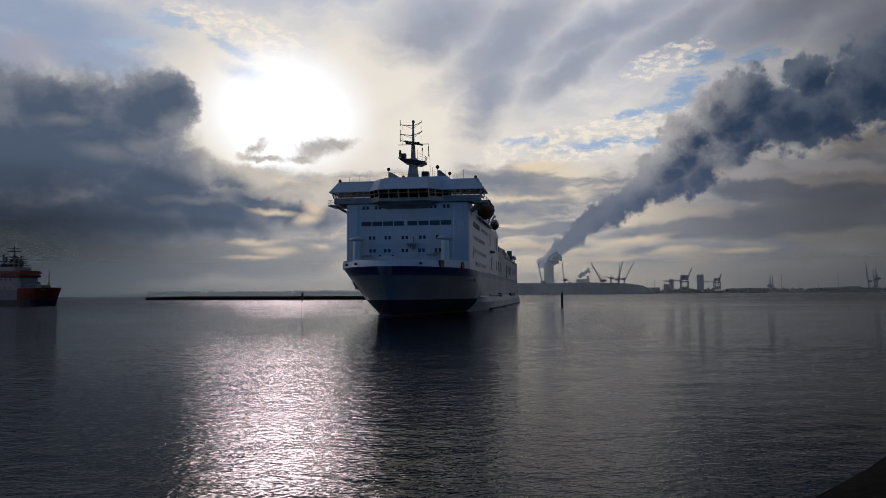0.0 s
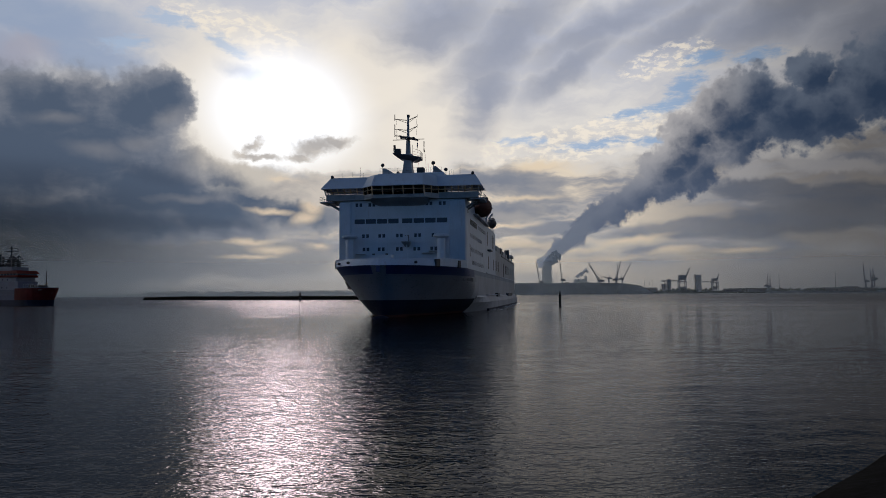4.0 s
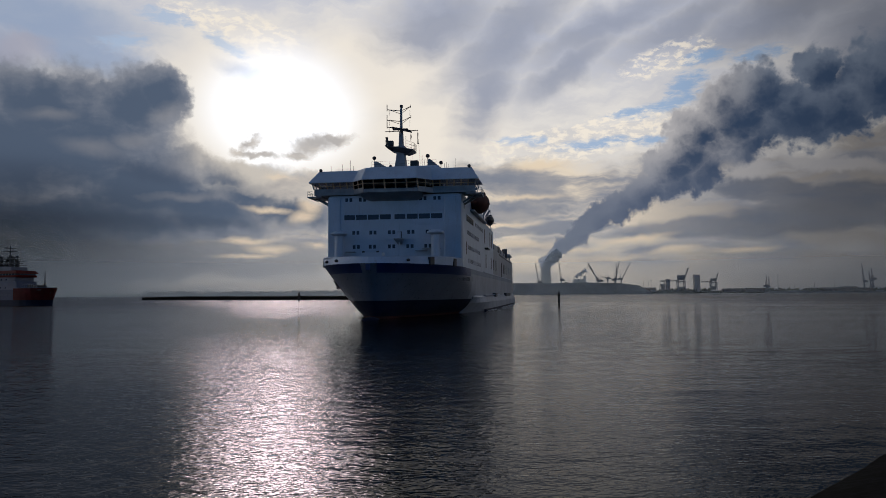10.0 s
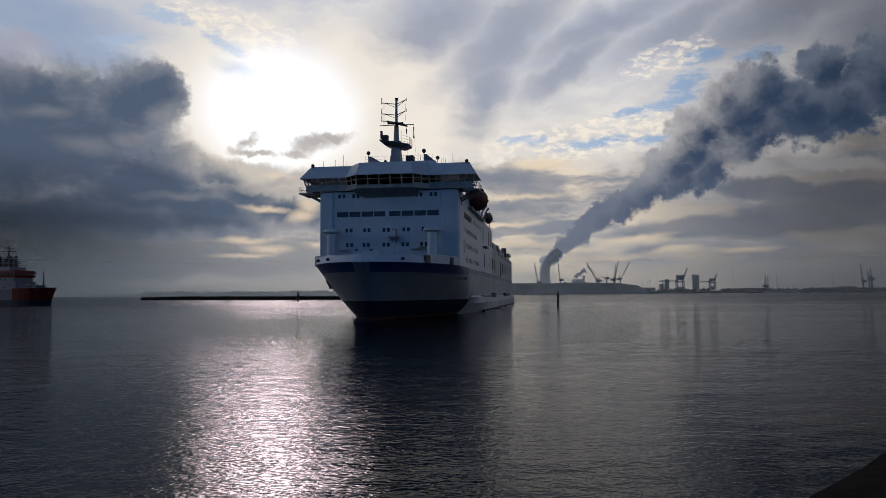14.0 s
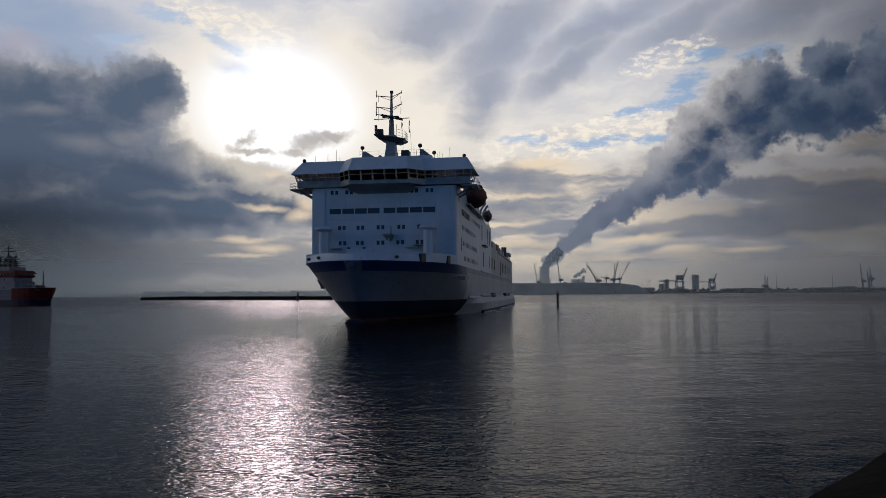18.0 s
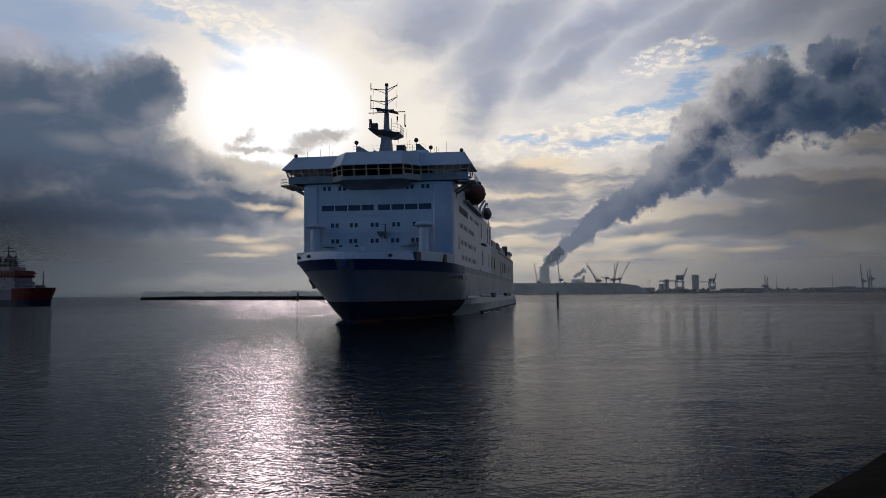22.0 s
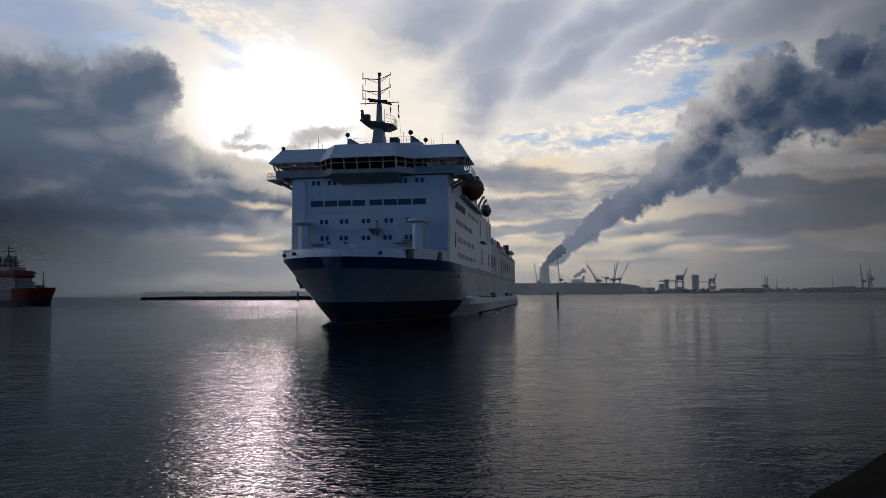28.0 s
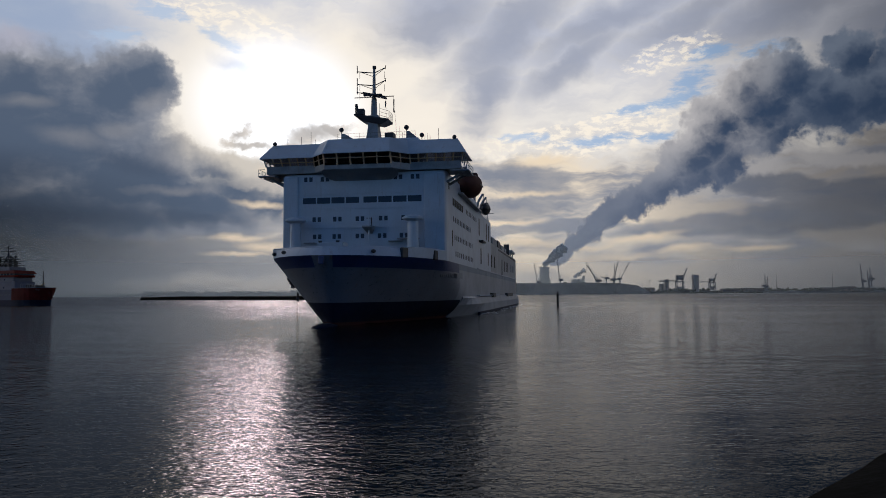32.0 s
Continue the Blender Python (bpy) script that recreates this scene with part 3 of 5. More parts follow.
def water_sheet():
    turns = np.radians(np.concatenate([np.linspace(-40, 40, 321), np.linspace(40, 320, 57)[1:-1]]))
    reach = np.concatenate([[0.0], np.geomspace(3.0, 4950.0, 420)])
    verts, n = [(0.0, 0.0, 0.0)], len(turns)
    for k, r in enumerate(reach[1:]):
        x, y = r * np.sin(turns), r * np.cos(turns)
        fade = max(0.0, min(1.0, (90.0 - r) / 60.0))
        z = swell(x, y) * fade
        verts += list(zip(x.tolist(), y.tolist(), z.tolist()))
    faces = [(0, 1 + (i + 1) % n, 1 + i) for i in range(n)]
    for k in range(len(reach) - 2):
        a, b = 1 + k * n, 1 + (k + 1) * n
        faces += [(a + i, a + (i + 1) % n, b + (i + 1) % n, b + i) for i in range(n)]
    me = bpy.data.meshes.new("water")
    me.from_pydata(verts, [], faces)
    me.polygons.foreach_set("use_smooth", [True] * len(me.polygons))
    me.materials.append(WATER)
    return tagged(new("water", me), "dark rippled harbour water glittering below the sun", "water", kind="structure")


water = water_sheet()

# ---- the ferry: x to its port side, y aft, z up from the water; its front wall stands at y = 0 ----
ferry = thing("ferry", pose(-11, 139.6, 0, 0, 0, -8.58), "large white car and passenger ferry with navy bow band under way", "ferry")


def stem_y(z):
    return -16.0 - 5.3 * max(0.0, min(1.0, z / 10)) ** 1.2


def half_breadth(y, z):
    f = max(0.0, min(1.0, z / 10)) ** 0.62
    s = max(0.0, min(1.0, (y - stem_y(z)) / (70 * (1 - f) + 25 * f)))
    return 14.0 * (1 - (1 - s) ** (1.0 * (1 - f) + 1.9 * f)) ** (0.62 - 0.12 * f)


def station(s, z):
    """The place along the ship of station s (0 stem, 1 stern) on level z."""
    front = stem_y(z)
    return front + (176.0 + 2.0 * max(0.0, z) / 9.9 - front) * s


STATIONS = [0, 0.0008, 0.003, 0.006, 0.01, 0.015, 0.022, 0.03, 0.04, 0.05, 0.062, 0.075, 0.09, 0.105, 0.12, 0.14, 0.16, 0.18, 0.2, 0.23, 0.26, 0.3, 0.35, 0.4, 0.5, 0.6, 0.7, 0.8, 0.9, 1.0]


def ferry_hull():
    levels = [-1.5, -0.5, 0.45, 1.2, 2.2, 3.3, 4.2, 5.2, 6.2, 7.2, 8.25, 8.8, 9.35, 9.9]
    bm = bmesh.new()
    for side in (1, -1):
        rows = [[bm.verts.new((side * half_breadth(station(s, z), z), station(s, z), z)) for s in STATIONS] for z in levels]
        for k in range(len(levels) - 1):
            zm = (levels[k] + levels[k + 1]) / 2
            for i in range(len(STATIONS) - 1):
                ym = station(STATIONS[i + 1], zm)
                f = bm.faces.new((rows[k][i], rows[k][i + 1], rows[k + 1][i + 1], rows[k + 1][i]))
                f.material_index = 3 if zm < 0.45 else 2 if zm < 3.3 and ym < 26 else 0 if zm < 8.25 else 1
                # aft of the bow the lit tone of the white takes over
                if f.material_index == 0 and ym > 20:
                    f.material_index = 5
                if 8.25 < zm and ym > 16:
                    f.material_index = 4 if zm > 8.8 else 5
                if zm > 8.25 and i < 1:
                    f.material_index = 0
        end = [r[-1] for r in rows]
        cap = [bm.verts.new((0, v.co.y, v.co.z)) for v in end]
        for k in range(len(end) - 1):
            bm.faces.new((end[k], cap[k], cap[k + 1], end[k + 1]))
    bmesh.ops.remove_doubles(bm, verts=bm.verts, dist=0.004)
    hull = part("hull", bm, [SHADED_WHITE, NAVY, BOOT, ANTIFOUL, GREYBLUE, LIT_WHITE], ferry, "white hull, navy band at the bow, dark boot topping", smooth=True)
    part("bulbous_bow", ball(bmesh.new(), (0, -19.5, -1.25), 2.0, 6.2, 1.75, 20), BOOT, ferry, "dark bulb awash at the bow", smooth=True)
    # the deck inside the bulwark
    bm = bmesh.new()
    edge = [(half_breadth(station(s, 9.9), 9.9) - 0.1, station(s, 9.9)) for s in STATIONS[1:]]
    pts = edge + [(-x, y) for x, y in reversed(edge)]
    bm.faces.new([bm.verts.new((x, y, 9.85)) for x, y in pts])
    part("foredeck", bm, DECK, ferry, "green-grey painted deck")
    return hull


hull = ferry_hull()


def bow_bulwark():
    s_list = [0, 0.0008, 0.003, 0.006, 0.01, 0.015, 0.022, 0.03, 0.04, 0.05, 0.062, 0.075, 0.09, 0.105, 0.112]
    for side in (-1, 1):
        bm = bmesh.new()
        rings = []
        for s in s_list:
            y = station(s, 9.9)
            b = half_breadth(y, 9.9)
            top = 11.0 + 0.35 * min(1.0, (y + 21.5) / 12)
            n = 0.22
            lean = 0.5 * max(0.0, min(1.0, (11.0 - b) / 2.0)) - 0.15 * max(0.0, min(1.0, (b - 10.0) / 2.0))
            rings.append([(side * b, y, 9.9), (side * max(0.0, b - lean), y + 1.1 * lean, top), (side * max(0.0, b - lean - 0.2), y + 1.1 * lean + 0.15, top), (side * max(0.0, b - n), y + 0.4, 9.9)])
        loft(bm, rings)
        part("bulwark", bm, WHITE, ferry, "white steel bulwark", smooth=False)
        # top rail
        pts = [(side * max(0.0, half_breadth(station(s, 9.9), 9.9) - (0.6 if half_breadth(station(s, 9.9), 9.9) < 10 else 0.0)), station(s, 9.9) + (0.62 if half_breadth(station(s, 9.9), 9.9) < 10 else 0.1), 11.06 + 0.35 * min(1.0, (station(s, 9.9) + 21.5) / 12)) for s in s_list]
        part("bulwark_rail", tube(pts, 0.11), WHITE, ferry)
    # mooring ports and the bow fairlead
    for x, y, w, turn in ((9.6, -13.4, 1.2, 34), (13.25, -4.9, 1.3, 14), (-13.25, -4.9, 1.2, -14)):
        bx = 1 if x > 0 else -1
        o = part("mooring_port", boxes((-w / 2, w / 2, -0.34, 0.3, -0.75, 0.75), bevel=0.12), DARKSTEEL, ferry, "dark mooring opening")
        b = half_breadth(y, 9.9)
        o.matrix_basis = pose(bx * (b - 0.02), y, 10.5, 0, 0, bx * (90 - turn) if bx > 0 else -(90 - abs(turn)))
    part("bow_fairlead", boxes((-0.4, 0.4, -21.55, -20.9, 8.6, 9.8), bevel=0.15), NAVY, ferry, "dark hawse fitting at the stem")
    for x, y in ((-3.6, -18.2), (3.6, -18.2), (-8.6, -14.0)):
        b = half_breadth(y, 10.6)
        part("fairlead", ball(bmesh.new(), (math.copysign(b, x), y, 10.5), 0.35, 0.35, 0.28, 10), DARKSTEEL, ferry)
    # anchors in their pockets
    for side in (-1,):
        y = -6.0
        b = half_breadth(y, 6.4)
        bm = boxes((-0.5, 0.5, -0.25, 0.2, -1.0, 1.0), bevel=0.1)
        rod(bm, (0, -0.2, -0.9), (0, -0.2, 0.9), 0.16)
        rod(bm, (-0.8, -0.2, -0.7), (0.8, -0.2, -0.7), 0.2)
        o = part("anchor", bm, DARKSTEEL, ferry, "anchor stowed in the bow")
        o.matrix_basis = pose(side * (b + 0.02), y, 6.4, 32, 0, side * 58)
    # worn name on the bow, as plain bars
    for side in (1, -1):
        for i in range(11):
            y = 1.5 + i * 1.05
            b = half_breadth(y, 7.6)
            o = part("name_bar", boxes((-0.03, 0.03, -0.32, 0.32, -0.4, 0.4)), FADED, ferry)
            turn = math.degrees(math.atan2(half_breadth(y + 0.5, 7.6) - half_breadth(y - 0.5, 7.6), 1.0))
            o.matrix_basis = pose(side * (b + 0.02), y, 7.6, 0, 0, -side * turn)


bow_bulwark()


def window(w, h, parent, m, glass_mat=None, frame_mat=None, deep=0.015):
    """A framed pane, facing -y, set against the wall at y = 0."""
    t = 0.07
    bm = bmesh.new()
    for q in ((-w / 2 - t, -w / 2, -h / 2 - t, h / 2 + t), (w / 2, w / 2 + t, -h / 2 - t, h / 2 + t), (-w / 2, w / 2, h / 2, h / 2 + t), (-w / 2, w / 2, -h / 2 - t, -h / 2)):
        box(bm, q[0], q[1], -deep, 0.03, q[2], q[3])
    o = part("window", bm, frame_mat or WHITE, parent)
    o.matrix_basis = m
    part("pane", boxes((-w / 2, w / 2, -0.025, 0.02, -h / 2, h / 2)), glass_mat or DARKGLASS, o)
    return o


def again(src, parent, m):
    """A second window on the same meshes."""
    o = shared(src.name.split(".")[0], src.data, parent, m)
    for c in src.children:
        shared(c.name.split(".")[0], c.data, o, c.matrix_basis)
    return o


def superstructure():
    bm = bmesh.new()
    # main block, rounded at the front corners
    def plan(h):
        r, pts = 0.9, []
        for cx, a0 in ((14 - r, 0), (-14 + r, 90)):
            for k in range(6):
                a = radians(a0 + 90 * k / 5)
                pts.append((cx + r * math.cos(a), r - r * math.sin(a)))
        return [(x, y, h) for x, y in pts] + [(-14, 75, h), (14, 75, h)]
    loft(bm, [plan(9.9), plan(23.0), [(x, min(y, 44.0), 23.002) for x, y, _ in plan(0)], [(x, min(y, 44.0), 24.7) for x, y, _ in plan(0)]], caps=True)
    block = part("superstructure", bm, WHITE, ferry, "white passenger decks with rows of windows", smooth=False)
    for x0, x1 in ((10.35, 13.9), (-13.9, -11.2)):
        part("corner_casing", boxes((x0, x1, -0.28, 0.25, 10.3, 24.4), bevel=0.25), WHITE, ferry)
    part("window_ledge", boxes((-11.0, 10.3, -0.1, 0.1, 21.25, 21.4), (-11.0, 10.3, -0.1, 0.1, 18.75, 18.87), (-11.0, 10.3, -0.1, 0.1, 15.55, 15.65)), WHITE, ferry)
    # wide lounge windows
    first = window(2.28, 1.02, ferry, pose(-9.3, -0.012, 20.22))
    for x in (-6.8, -4.3, -1.8, 1.25, 3.78, 6.3, 8.82):
        again(first, ferry, pose(x, -0.012, 20.22))
    small = None
    for z, xs in ((23.85, (-9.5, -6.6, 6.0, 8.9)), (17.05, (-8.0, -4.4, -0.5, 3.5, 7.3)), (14.15, (-7.9, -4.5, -0.5, 3.3, 7.0))):
        for x in xs:
            for d in (-0.45, 0.45):
                if small is None:
                    small = window(0.58, 0.78, ferry, pose(x + d, -0.012, z))
                else:
                    again(small, ferry, pose(x + d, -0.012, z))
    # port and starboard side windows
    for side in (1, -1):
        turn = 90 * side
        lounge = None
        for i in range(6):
            m = pose(side * 14.012, 8.4 + i * 2.25, 20.5, 0, 0, turn)
            lounge = again(lounge, ferry, m) if lounge else window(2.0, 1.3, ferry, m, SIDEGLASS)
        cabin = None
        for z, y0, y1, n in ((20.6, 25.5, 42.0, 8), (17.5, 8.6, 31.5, 12), (14.4, 10.0, 34.5, 12), (11.5, 11.0, 35.5, 11)):
            for i in range(n):
                m = pose(side * 14.012, y0 + (y1 - y0) * i / (n - 1), z, 0, 0, turn)
                cabin = again(cabin, ferry, m) if cabin else window(0.82, 0.9, ferry, m, SIDEGLASS)
        # tall dark side openings and shell doors
        tall = None
        for y, z0, z1, w in ((7.0, 12.7, 15.4, 0.9), (48.0, 17.7, 21.5, 1.6), (64.0, 17.7, 21.8, 1.7), (69.5, 17.7, 21.8, 1.7), (3.4, 22.0, 23.6, 1.0),
                             (51.5, 11.3, 14.9, 1.8), (68.0, 11.5, 14.7, 1.7), (77.5, 11.5, 14.7, 1.7), (86.0, 11.5, 14.7, 1.7), (111.0, 9.9, 15.0, 1.9), (120.0, 11.5, 14.8, 1.8), (128.0, 11.5, 14.8, 1.8), (135.0, 11.5, 14.8, 1.8),
                             (150.0, 12.2, 14.6, 7.0), (162.0, 12.2, 14.6, 6.0)):
            o = part("side_opening", boxes((-0.05, 0.025, -w / 2, w / 2, z0, z1), bevel=0.02), SIDEGLASS if w < 3 else GREYBLUE, ferry)
            o.matrix_basis = pose(side * 14.0, y, 0)
        part("fender_strip", boxes((min(side * 13.95, side * 14.22), max(side * 13.95, side * 14.22), 44, 177, 9.9, 10.15)), WHITE, ferry)
        part("ledge", boxes((min(side * 14.0, side * 15.0), max(side * 14.0, side * 15.0), 47.5, 53.5, 16.2, 16.6), bevel=0.08), DARKSTEEL, ferry, "dark landing ledge")
        # sponson along the waterline
        bm = bmesh.new()
        rings = []
        for y, w in ((22, 0.02), (26, 0.5), (30, 0.8), (36, 0.9), (42, 0.95), (50, 1.0), (60, 1.0), (90, 1.0), (150, 1.0), (177.5, 1.0)):
            b0, b2, b4 = half_breadth(y, 0.0), half_breadth(y, 2.3), half_breadth(y, 4.0)
            rings.append([(side * (b0 - 0.1), y, -1.0), (side * (b0 + w), y, -1.0), (side * (b2 + w), y, 2.3), (side * (b4 + w * 0.5), y, 3.6), (side * (b4 - 0.1), y, 4.1)])
        loft(bm, rings, caps=True)
        part("sponson", bm, LIT_WHITE, ferry, "white side sponson along the waterline")
        # whiter strip puts the light along the sponson's top ledge into paint
        part("sponson_ledge", boxes((min(side * 13.9, side * 14.75), max(side * 13.9, side * 14.75), 42, 92, 3.95, 4.15)), WHITE, ferry, "white strip added for the light on the sponson's top")
        # dark strip laid in for the shadow line where the sponson meets the water
        part("sponson_shadow_gap", boxes((min(side * 14.5, side * 15.04), max(side * 14.5, side * 15.04), 40.0, 177.6, -1.0, 0.5)), BOOT, ferry, "dark strip for the shadow gap along the waterline")
        for y0, y1 in ((72, 79), (122, 146)):
            part("pilot_door", boxes((min(side * 13.9, side * 14.9), max(side * 13.9, side * 14.9), y0, y1, 3.5, 4.6), bevel=0.1), DARKSTEEL, ferry, "dark recessed shell door")
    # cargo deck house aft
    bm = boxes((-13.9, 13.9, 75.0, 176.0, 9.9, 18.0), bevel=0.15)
    part("cargo_house", bm, LIT_WHITE, ferry, "white enclosed cargo decks")
    part("aft_rail_strip", boxes((13.85, 14.06, 100, 177, 17.1, 17.6), (-14.06, -13.85, 100, 177, 17.1, 17.6)), DARKSTEEL, ferry)
    for side in (1, -1):
        for y0, y1, z in ((82, 96, 19.9), (99, 108, 20.2), (112, 122, 19.6), (125, 131, 19.3)):
            part("deck_locker", boxes((side * 12.4 - 1.4, side * 12.4 + 1.4, y0, y1, 17.95, z), bevel=0.1), GREYSTEEL if y0 != 99 else DARKSTEEL, ferry)
        part("vent_post", rods((((side * 12.8), 146, 17.9), (side * 12.8, 146, 22.0), 1.1)), DARKSTEEL, ferry)
        part("stern_platform", boxes((side * 12.6 - 1.8, side * 12.6 + 1.8, 153, 166, 19.3, 20.4), bevel=0.2), GREYSTEEL, ferry)
        for y in (154.5, 164.5):
            part("platform_leg", rods((((side * 13.6), y, 17.9), (side * 13.6, y, 19.4), 0.25)), GREYSTEEL, ferry)
    for x in (13.3, -13.3):
        part("stern_fin", boxes((x - 0.65, x + 0.65, 176.0, 178.5, 10.0, 17.2), bevel=0.2), SHADED_WHITE, ferry)


superstructure()


def bridge():
    """The bridge across the whole beam, with a bay in the middle and a deep sloping brow."""
    def outline(w, yw, bay, yb, run):
        return [(-w, yw), (-bay - run, yw), (-bay, yb), (bay, yb), (bay + run, yw), (w, yw)]
    low, sill = outline(14.0, -0.3, 5.6, -1.4, 2.6), outline(16.7, -0.6, 5.6, -3.3, 2.6)
    lintel, brow = outline(17.0, -1.3, 5.6, -4.1, 2.6), outline(17.55, -1.7, 5.6, -4.6, 2.6)
    crown = outline(15.95, 0.4, 5.2, -2.6, 2.4)
    back = 6.0

    def ring(o, z, yb=back):
        return [(x, y, z) for x, y in o] + [(o[-1][0], yb, z), (o[0][0], yb, z)]
    part("bridge_deck", loft(bmesh.new(), [ring(sill, 24.85), ring(sill, 25.25)], caps=True), GREYSTEEL, ferry, "grey edge of the bridge deck")
    # the bay's underside: its shade is painted as a darker grey
    cove = []
    for y, z, w in ((-3.45, 24.9, 5.9), (-3.1, 24.72, 5.9), (-2.4, 24.5, 5.8), (-1.5, 24.3, 5.5), (-0.8, 24.05, 5.0), (-0.3, 23.75, 4.2), (0.06, 23.4, 3.0)):
        cove.append([(-w - 1.6 * (y + 3.45) / 3.5, y, z), (-w, y, z - 0.01), (w, y, z - 0.01), (w + 1.6 * (y + 3.45) / 3.5, y, z)])
    part("bay_cove", loft(bmesh.new(), cove, closed=False), UNDERSIDE, ferry, "curved underside of the bridge bay, shade put into its grey", smooth=True)
    tops = (26.15, 25.9, 25.6, 25.9, 26.15)
    for (x0, y0), (x1, y1), zt in zip(sill, sill[1:], tops):
        # grey in place of white carries the brow's shade on the parapet
        part("parapet", loft(bmesh.new(), [[(x0, y0, 25.2), (x1, y1, 25.2), (x1, y1 + 0.15, 25.2), (x0, y0 + 0.15, 25.2)], [(x0, y0 - 0.05, zt), (x1, y1 - 0.05, zt), (x1, y1 + 0.1, zt), (x0, y0 + 0.1, zt)]], caps=True), GREYSTEEL, ferry)
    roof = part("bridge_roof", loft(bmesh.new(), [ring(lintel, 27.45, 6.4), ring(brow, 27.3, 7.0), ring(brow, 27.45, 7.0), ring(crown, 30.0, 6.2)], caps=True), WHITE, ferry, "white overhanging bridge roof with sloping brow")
    # mullions and panes all round
    pts_low, pts_top = [Vector((x, y, 0)) for x, y in sill], [Vector((x, y, 27.47)) for x, y in lintel]
    for (a, b), (c, d), n, zt in zip(zip(pts_low, pts_low[1:]), zip(pts_top, pts_top[1:]), (6, 2, 5, 2, 6), tops):
        a, b = Vector((a.x, a.y, zt)), Vector((b.x, b.y, zt))
        for i in range(n + 1):
            p, q = a.lerp(b, i / n), c.lerp(d, i / n)
            part("mullion", rods((p, q, 0.15), n=4), AMBER, ferry)
        for i in range(n):
            p, q, r, s = a.lerp(b, (i + 0.06) / n), a.lerp(b, (i + 0.94) / n), c.lerp(d, (i + 0.94) / n), c.lerp(d, (i + 0.06) / n)
            bm = bmesh.new()
            inn = Vector((0, 0.03, 0))
            loft(bm, [[p, q, r, s], [p + inn, q + inn, r + inn, s + inn]], caps=True)
            part("bridge_pane", bm, GLASS, ferry)
    part("window_bar", rods(*[((a + Vector((0, -0.55, 26.62))), (b + Vector((0, -0.55, 26.62))), 0.08) for a, b in zip(pts_low, pts_low[1:])], n=4), AMBER, ferry)
    # open wing ends with slanting posts, closed wheelhouse in the middle
    for side in (1, -1):
        for y in (-1.0, 1.2, 3.4, 5.8):
            part("wing_post", rods(((side * 16.6, y, 26.0), (side * 17.0, y - 0.2, 27.4), 0.12), n=4), GREYSTEEL, ferry)
        part("wing_gallery", boxes((min(side * 15.0, side * 18.0), max(side * 15.0, side * 18.0), -1.2, 5.0, 24.35, 24.6), bevel=0.06), GREYSTEEL, ferry, "wing gallery with rails")
        bm = bmesh.new()
        for z in (25.1, 25.65):
            rod(bm, (side * 17.95, -1.1, z), (side * 17.95, 4.9, z), 0.035)
            rod(bm, (side * 16.8, -1.15, z), (side * 17.95, -1.1, z), 0.035)
        for y in (-1.1, 0.4, 1.9, 3.4, 4.9):
            rod(bm, (side * 17.95, y, 24.6), (side * 17.95, y, 25.65), 0.04)
        part("gallery_rail", bm, GREYSTEEL, ferry)
        for y in (1.0, 4.0):
            # brackets take the same grey, with the shade in it
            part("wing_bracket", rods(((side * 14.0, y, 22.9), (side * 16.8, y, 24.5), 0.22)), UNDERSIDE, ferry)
    part("wheelhouse_back", boxes((-9.2, 9.2, 5.3, 5.8, 24.9, 27.4)), DARKSTEEL, ferry, "dark rear wall of the wheelhouse")
    part("console", boxes((-6.5, 6.5, -1.4, 0.0, 25.9, 26.35), bevel=0.1), DARKSTEEL, ferry)
    return roof


bridge()


def monkey_island():
    """What stands on the bridge roof: rails, fins, balls and whips."""
    for x, y, z, r in ((-15.5, 0.0, 30.17, 0.36), (15.5, 0.0, 30.17, 0.36), (5.35, 9.85, 34.4, 0.45), (-5.73, 6.5, 33.64, 0.42), (8.6, 7.6, 32.4, 0.42), (-2.6, 8.5, 32.1, 0.36)):
        base = 30.0
        part("ball_post", rods(((x, y, base), (x, y, z - r * 0.8), 0.07)), DARKSTEEL, ferry)
        part("day_ball", ball(bmesh.new(), (x, y, z), r, n=14), DARKSTEEL, ferry, "dark round signal ball", smooth=True)
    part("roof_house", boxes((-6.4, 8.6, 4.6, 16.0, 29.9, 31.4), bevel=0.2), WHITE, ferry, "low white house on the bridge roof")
    for x, y, d in ((5.6, 9.4, 1), (-5.5, 6.3, 1)):
        h = 33.6 if x > 0 else 32.9
        bm = loft(bmesh.new(), [[(x - 0.2, y, 31.2), (x - 0.2, y, h), (x + 0.4, y, h), (x + 3.2 * d, y, 31.2)], [(x - 0.2, y + 0.5, 31.2), (x - 0.2, y + 0.5, h), (x + 0.4, y + 0.5, h), (x + 3.2 * d, y + 0.5, 31.2)]], caps=True)
        part("wedge_fin", bm, GREYSTEEL, ferry, "grey wedge-shaped fin")
    part("locker", boxes((2.0, 3.6, 7.0, 9.0, 31.3, 33.0), bevel=0.08), DARKSTEEL, ferry)
    bm = bmesh.new()
    for z in (32.0, 32.6):
        rod(bm, (-6, 5.0, z), (8, 5.0, z), 0.016, n=4)
    for i in range(8):
        rod(bm, (-6 + i * 2, 5.0, 31.3), (-6 + i * 2, 5.0, 32.6), 0.016, n=4)
    part("roof_rail", bm, DARKSTEEL, ferry)
    for x, y, z in ((-13.6, 1.0, 31.2), (-11.2, 1.2, 31.5), (-9.6, 1.5, 32.4), (-9.2, 2.5, 31.3), (4.6, 7.2, 34.0), (4.9, 8.4, 33.2), (10.2, 2.0, 31.2), (10.6, 2.0, 31.5), (12.5, 2.2, 32.3), (11.0, 2.4, 31.2)):
        part("whip_antenna", rods(((x, y, 29.9), (x, y, z), 0.035), n=4), DARKSTEEL, ferry)


monkey_island()


